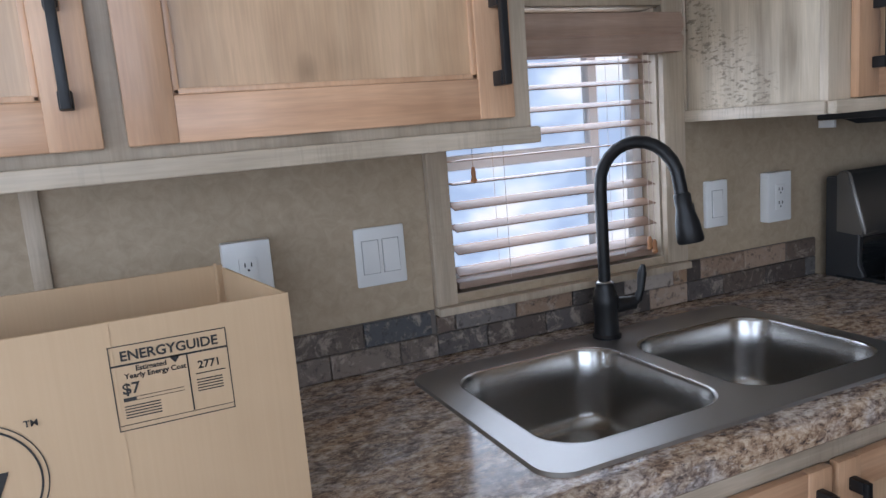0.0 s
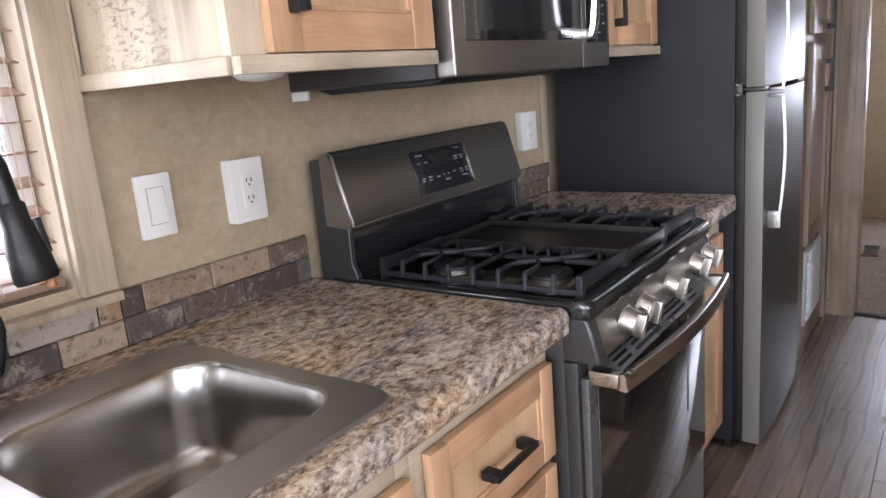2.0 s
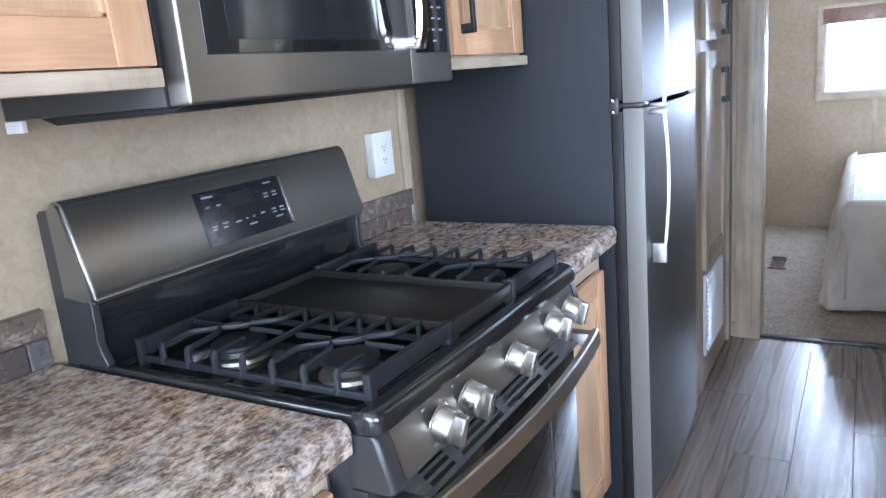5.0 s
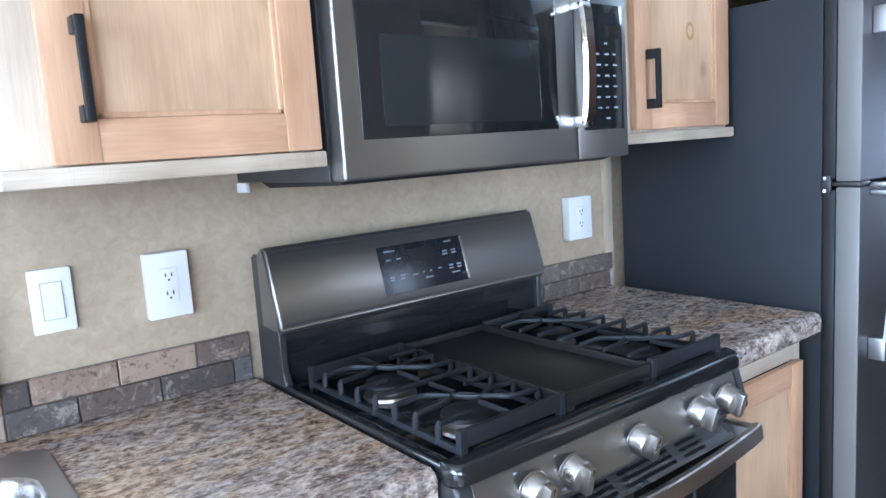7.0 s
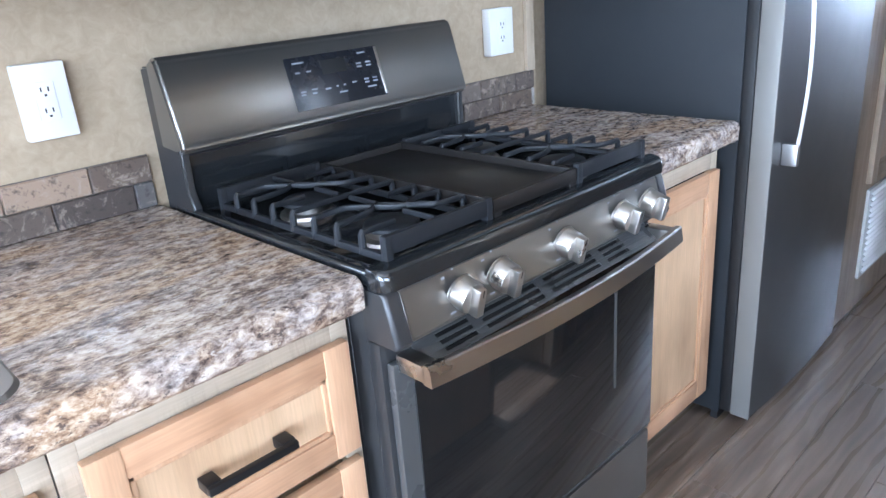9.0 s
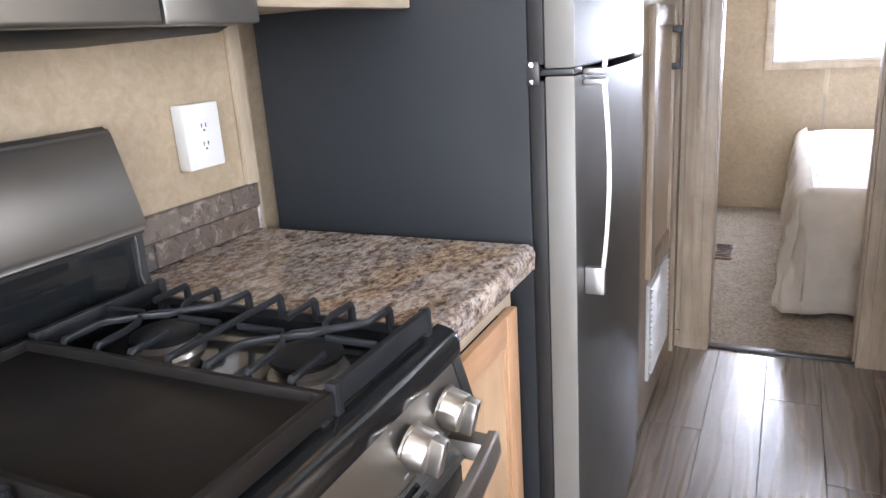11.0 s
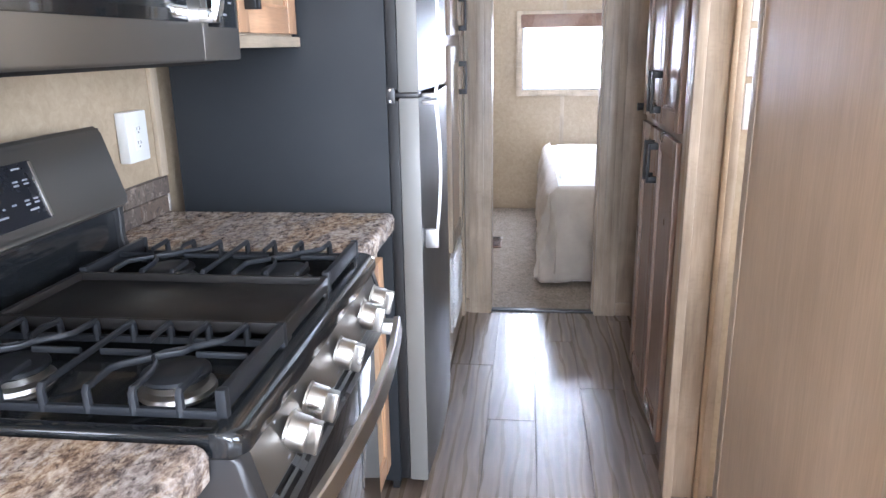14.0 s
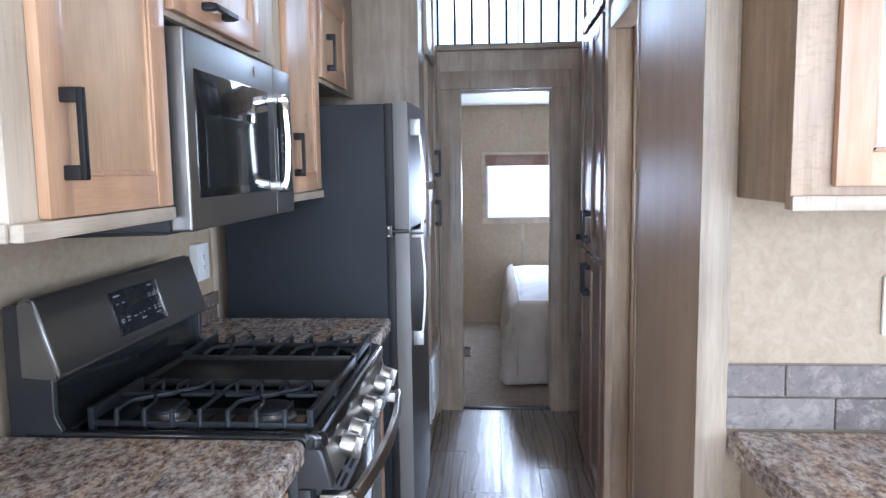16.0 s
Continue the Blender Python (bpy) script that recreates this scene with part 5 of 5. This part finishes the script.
# hanging cover, one draped sheet with folds
bm = bmesh.new()
nu, nv = 120, 26
grid = []
path = [(5.17 - k * (5.17 - 3.30) / 40, -1.145) for k in range(40)]
for k in range(9):
    a = radians(90 * k / 8)
    path.append((3.30 - 0.04 * math.sin(a), -1.185 + 0.04 * math.cos(a)))
path += [(3.26, -1.185 - k * (2.57 - 1.185) / 40) for k in range(1, 41)]
for i, (x, y) in enumerate(path):
    col = []
    nx = Vector((0, 1)) if y > -1.15 else (Vector((-1, 0)) if x < 3.261 else Vector((x - 3.30, y + 1.185)).normalized())
    for j in range(nv + 1):
        v = j / nv
        corner = max(0, 1 - abs(i - 44) / 9)
        fold = 0.02 * v * math.sin(i * 0.85 + 1.5 * math.sin(i * 0.23)) + 0.06 * v * noise.noise((i * 0.16, v * 1.1, 1)) + 0.03 * noise.noise((i * 0.34 + v * 1.5, v * 3.2, 5)) * min(1, v * 3) + 0.02 * noise.noise((i * 0.8, v * 5, 9)) * min(1, v * 3) + 0.035 * math.sin(v * 2.6) + 0.055 * corner * v * v
        z = 0.565 - 0.517 * v - 0.036 * corner * v * v + (0.012 * math.sin(i * 0.31) if v > 0.9 else 0)
        inw = 0.05 * max(0, 1 - v * 9) ** 2
        col.append(bm.verts.new((x + nx.x * (fold - inw), y + nx.y * (fold - inw), z)))
    grid.append(col)
for p, q in zip(grid, grid[1:]):
    for j in range(nv):
        bm.faces.new((p[j], q[j], q[j + 1], p[j + 1]))
cover = part("cover", bm, COVER, bed, "beige pleated hanging cover")
md = cover.modifiers.new("thickness", "SOLIDIFY")
md.thickness = 0.006
bm = bmesh.new()
bmesh.ops.create_grid(bm, x_segments=60, y_segments=50, size=0.5)
for v in bm.verts:
    x, y = 4.25 + v.co.x * 1.87, -1.865 + v.co.y * 1.33
    edge = min(abs(v.co.x - 0.5), abs(v.co.x + 0.5), abs(v.co.y - 0.5), abs(v.co.y + 0.5))
    z = 0.556 + 0.012 * noise.noise((x * 3, y * 3, 0)) + 0.006 * noise.noise((x * 9, y * 9, 4)) + 0.035 * min(1, edge * 5)
    v.co = (x, y, z - 0.03 * max(0, 1 - edge * 22) ** 2)
top = part("sheet", bm, SHEET, bed, "rumpled white sheet")
md = top.modifiers.new("thickness", "SOLIDIFY")
md.thickness = 0.02

vent = thing("floor_register", (4.12, -0.80, 0.014), "brown metal floor register in the carpet", "vent")
part("frame", B(3.99, 4.25, -0.85, -0.75, 0.010, 0.022, bevel=0.003), DARK_X, vent)
for k in range(9):
    part("louvre", B(4.005 + k * 0.027, 4.015 + k * 0.027, -0.84, -0.76, 0.0215, 0.0245), SLOT, vent)

# ---- right-hand counter ----
rc = thing("bar_countertop", (-0.2, -2.0, 0.85), "stone-look laminate counter with a clipped corner", "countertop")
bm = bmesh.new()
outline = [(0.087, -1.524), (-0.06, -1.53), (-0.2, -1.545), (-0.27, -1.565), (-0.305, -1.595), (-0.322, -1.64), (-0.326, -1.70), (-0.326, -3.39), (0.087, -3.39)]
lo = [bm.verts.new((x, y, 0.845)) for x, y in outline]
hi = [bm.verts.new((x, y, 0.893)) for x, y in outline]
n = len(outline)
bm.faces.new(lo[::-1])
bm.faces.new(hi)
for k in range(n):
    bm.faces.new((lo[k], lo[(k + 1) % n], hi[(k + 1) % n], hi[k]))
bmesh.ops.bevel(bm, geom=[e for e in bm.edges if abs(e.verts[0].co.z - e.verts[1].co.z) < 1e-4 and e.verts[0].co.z > 0.88], offset=0.008, segments=3, affect="EDGES")
part("top", bm, COUNTER, rc)
rb = thing("base_cabinet", (-0.17, -2.4, 0), "pale wood base cabinet under the bar counter", "cabinet", "base cabinets")
part("body", B(-0.27, 0.098, -3.39, -1.62, 0.0, 0.844, bevel=0.003), FRAME_Z, rb)
part("side_panel", B(-0.275, 0.09, -1.6195, -1.555, 0.0, 0.844, bevel=0.003), FRAME_Z, rb)
ru = thing("wall_cabinet", (-0.04, -2.1, 1.36), "pale wood wall cabinet with a glazed door", "cabinet", "wall cabinets")
part("body", B(-0.145, 0.098, -2.9, -1.53, 1.372, 2.3, bevel=0.003), WARM_Z, ru)
part("face_frame", B(-0.168, -0.1455, -2.9, -1.53, 1.362, 2.3, bevel=0.002), WARM_Z, ru)
part("bottom_rail", B(-0.178, -0.1685, -2.9, -1.53, 1.36, 1.385, bevel=0.003), FRAME_Y, ru)
toward = Matrix.Translation((-0.1685, -1.592, 1.40)) @ Matrix.Rotation(radians(-90), 4, "Z")
gd = shaker_door(ru, toward, 0.46, 0.86, rail=0.055)
bm = B(0.056, 0.404, -0.0145, -0.012, 0.056, 0.804)
bm.transform(toward)
part("pane", bm, SKY_TONED_GLASS, gd, "glass with the reflected sky's pale tone in its colour")
sw = thing("light_switch", (0.09, -1.86, 1.09), "white switch plate above the bar counter", "switch")
part("plate", B(0.09, 0.099, -1.90, -1.82, 1.093, 1.212, bevel=0.003), WHITE, sw)
part("rocker", B(0.086, 0.0905, -1.877, -1.843, 1.12, 1.185, bevel=0.001), WHITE, sw)

# ---- cardboard box ----
cb = thing("cardboard_box", (-1.86, -0.48, 0.894), "open brown cardboard appliance box with printed label", "box")
bx0, bx1, by0, by1, bz0, bz1 = -2.10, -1.604, -0.622, -0.378, 0.8945, 1.218
tk = 0.004
part("front_panel", B(bx0, bx1, by0, by0 + tk, bz0, bz1, bevel=0.0015), CARD, cb)
part("back_panel", B(bx0, bx1 - 0.036, by1 - tk, by1, bz0, bz1 + 0.003, bevel=0.0015), CARD, cb)
bm = B(-tk / 2, tk / 2, 0, by1 - by0 - tk, bz0, bz1 - 0.001, bevel=0.0015)
bm.transform(Matrix.Translation((bx1 - tk / 2, by0 + tk, 0)) @ Matrix.Rotation(math.atan2(0.034, by1 - by0 - tk), 4, "Z"))
part("side_panel", bm, CARD, cb)
part("side_panel", B(bx0, bx0 + tk, by0 + tk, by1 - tk, bz0, bz1 - 0.002, bevel=0.0015), CARD, cb)
part("bottom", B(bx0 + tk, bx1 - 0.042, by0 + tk, by1 - tk, bz0, bz0 + tk), CARD, cb)
part("crease", B(-1.785, -1.7835, by0 - 0.0006, by0 + 0.0005, bz0, bz1 - 0.002), CARD, cb)
part("flap_edge", B(-1.652, -1.648, by1 - tk - 0.004, by1 - tk - 0.0005, bz1 - 0.06, bz1 + 0.006), CARD, cb)
fy0 = by0 - 0.0007
lab = part("printed_label", B(-1.788, -1.674, fy0, fy0 + 0.0004, 1.1915, 1.1925), INK, cb, "black printed energy label")


def ink(x0, x1, z0, z1):
    part("print_mark", B(x0, x1, fy0, fy0 + 0.0004, z0, z1), INK, lab)


ink(-1.788, -1.787, 1.104, 1.1915)
ink(-1.675, -1.674, 1.104, 1.1915)
ink(-1.787, -1.675, 1.104, 1.105)
ink(-1.787, -1.675, 1.1095, 1.1102)
ink(-1.787, -1.675, 1.171, 1.173)
ink(-1.716, -1.7145, 1.1105, 1.171)
upright = Matrix.Rotation(radians(90), 4, "X")


def words(text, x, z, size):
    lettering(text, size, Matrix.Translation((x, fy0, z)) @ upright, INK, lab)


words("ENERGYGUIDE", -1.778, 1.1765, 0.0142)
words("Estimated", -1.765, 1.1645, 0.0075)
words("Yearly Energy Cost", -1.776, 1.1575, 0.0075)
words("$7", -1.780, 1.142, 0.016)
words("2771", -1.706, 1.154, 0.0115)
words("TM", -1.869, 1.13, 0.009)
words("7", -1.914, 1.055, 0.05)
bm = bmesh.new()
vs = [bm.verts.new(p) for p in ((-1.733, fy0, 1.173), (-1.721, fy0, 1.173), (-1.727, fy0, 1.165))]
bm.faces.new(vs)
part("arrow", bm, INK, lab)
ink(-1.780, -1.768, 1.134, 1.138)
ink(-1.768, -1.722, 1.1375, 1.138)
ink(-1.768, -1.722, 1.134, 1.1345)
for z in (1.1285, 1.1255, 1.1225, 1.1195, 1.1165):
    ink(-1.780, -1.722 - 0.012 * ((z * 1e4) % 3), z, z + 0.0011)
for z in (1.148, 1.1415, 1.1385, 1.1355, 1.1325, 1.1295):
    ink(-1.709, -1.679 - 0.004 * ((z * 1e4) % 2), z, z + 0.0011)
for rad, w in ((0.062, 0.0012), (0.056, 0.002)):
    bm = bmesh.new()
    ring = []
    for k in range(64):
        a = 2 * math.pi * k / 64
        ring.append([bm.verts.new((-1.918 + q * math.cos(a), fy0, 1.08 + q * math.sin(a))) for q in (rad, rad + w)])
    for k in range(64):
        p, q = ring[k], ring[(k + 1) % 64]
        bm.faces.new((p[0], p[1], q[1], q[0]))
    part("round_mark", bm, INK, cb, "printed ring emblem")

# ---- outside ----
bm = bmesh.new()
bmesh.ops.create_grid(bm, x_segments=4, y_segments=4, size=400)
bm.transform(Matrix.Translation((0, 0, -0.7)))
structure("ground", bm, GRASS, "dry pale ground outside", "ground")
# emissive planes: the daylight outside the windows is put into their glow
glow = bpy.data.materials.new("glowing_backdrop")
glow.use_nodes = True
em = glow.node_tree.nodes.new("ShaderNodeEmission")
vv = coords(glow.node_tree, (0.5, 0.5, 0.9))
glow.node_tree.links.new(ramp(glow.node_tree, noisy(glow.node_tree, vv, 1.5, 3), [(0.38, (0.45, 0.58, 0.78)), (0.5, (0.66, 0.8, 0.97)), (0.6, (1, 1, 1))]), em.inputs[0])
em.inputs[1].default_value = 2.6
glow.node_tree.links.new(em.outputs[0], glow.node_tree.nodes["Material Output"].inputs[0])
structure("backdrop", B(9, 9.1, -12, 8, -0.7, 14), glow, "glowing backdrop for the bright sky and distance", "backdrop")
structure("backdrop", B(-14, 12, 7, 7.1, -0.7, 4.2), glow, "glowing backdrop for the brightness beyond the kitchen window", "backdrop")


# ---- tiles of the backsplash ----
def tile_mesh(w, h, material, d=0.008):
    bm = B(-w / 2, w / 2, -d, 0, -h / 2, h / 2, bevel=0.0022, seg=1)
    me = bpy.data.meshes.new("tile")
    bmesh.ops.recalc_face_normals(bm, faces=bm.faces)
    bm.to_mesh(me)
    bm.free()
    me.materials.append(material)
    return me


TILES = {}


def tile_row(parent, a, b, z0, z1, off, place, material, pitch):
    x = a - (pitch - off)
    while x < b:
        t0, t1 = max(a, x), min(b, x + pitch)
        if t1 - t0 > 0.012:
            key = (round(t1 - t0 - 0.002, 4), round(z1 - z0 - 0.002, 4), material)
            if key not in TILES:
                TILES[key] = tile_mesh(*key)
            ob = new("tile", TILES[key])
            ob.parent = parent
            ob.matrix_basis = place((t0 + t1) / 2, (z0 + z1) / 2)
        x += pitch


def splash(name, a, b, rows, back, place, label, material=TILE, joint=GROUT, pitch=0.152, offs=(0.121, 0.045)):
    st = structure(name, back, joint, label, "backsplash")
    for k, (z0, z1) in enumerate(rows):
        tile_row(st, a, b, z0, z1, offs[k % 2], place, material, pitch)


ROWS = ((0.8935, 0.945), (0.945, 0.984))
FULL = ((0.8935, 0.946), (0.946, 0.998))
flat = lambda x, z: Matrix.Translation((x, -0.0045, z))
splash("backsplash", -2.75, -1.174, FULL, B(-2.75, -1.174, -0.0045, -0.001, 0.8935, 0.998), flat, "grey-brown stone tile backsplash")
splash("backsplash", -1.174, -0.476, ROWS, B(-1.174, -0.476, -0.0045, -0.001, 0.8935, 0.984), flat, "grey-brown stone tile backsplash under the window")
splash("backsplash", -0.476, -0.010, FULL, B(-0.476, -0.010, -0.0045, -0.001, 0.8935, 0.998), flat, "grey-brown stone tile backsplash")
splash("backsplash", 0.766, 1.205, FULL, B(0.766, 1.205, -0.0045, -0.001, 0.8935, 0.998), flat, "grey-brown stone tile backsplash beside the refrigerator")
sidewise = lambda y, z: Matrix.Translation((0.0955, y, z)) @ Matrix.Rotation(radians(-90), 4, "Z")
splash("backsplash", -3.39, -1.518, ((0.8935, 0.963), (0.963, 1.032)), B(0.0955, 0.0995, -3.39, -1.518, 0.8935, 1.032), sidewise, "pale grey stone tile backsplash over the bar counter", TILE_PALE, GROUT_PALE, 0.218, (0.128, 0.01))

# ---- floor planks ----
floor = structure("floor", B(-4.58, 2.835, -3.45, 0.05, -0.006, -0.004), GROUT, "weathered grey-brown wood-look vinyl plank floor", "floor")
PL, PW = 1.22, 0.178
planks = {}
row = 0
y = 0.0
while y > -3.4:
    x = -4.5 - (row * 0.47) % PL
    while x < 2.82:
        a, b = max(-4.5, x), min(2.82, x + PL)
        if b - a > 0.03:
            key = round(b - a, 3)
            if key not in planks:
                bm = B(0, key - 0.0015, -PW + 0.0015, 0, -0.004, 0, bevel=0.0012, seg=1)
                me = bpy.data.meshes.new("plank")
                bm.to_mesh(me)
                bm.free()
                me.materials.append(PLANK)
                planks[key] = me
            ob = new("plank", planks[key])
            ob.parent = floor
            ob.matrix_basis = Matrix.Translation((a, y, 0))
        x += PL
    y -= PW
    row += 1
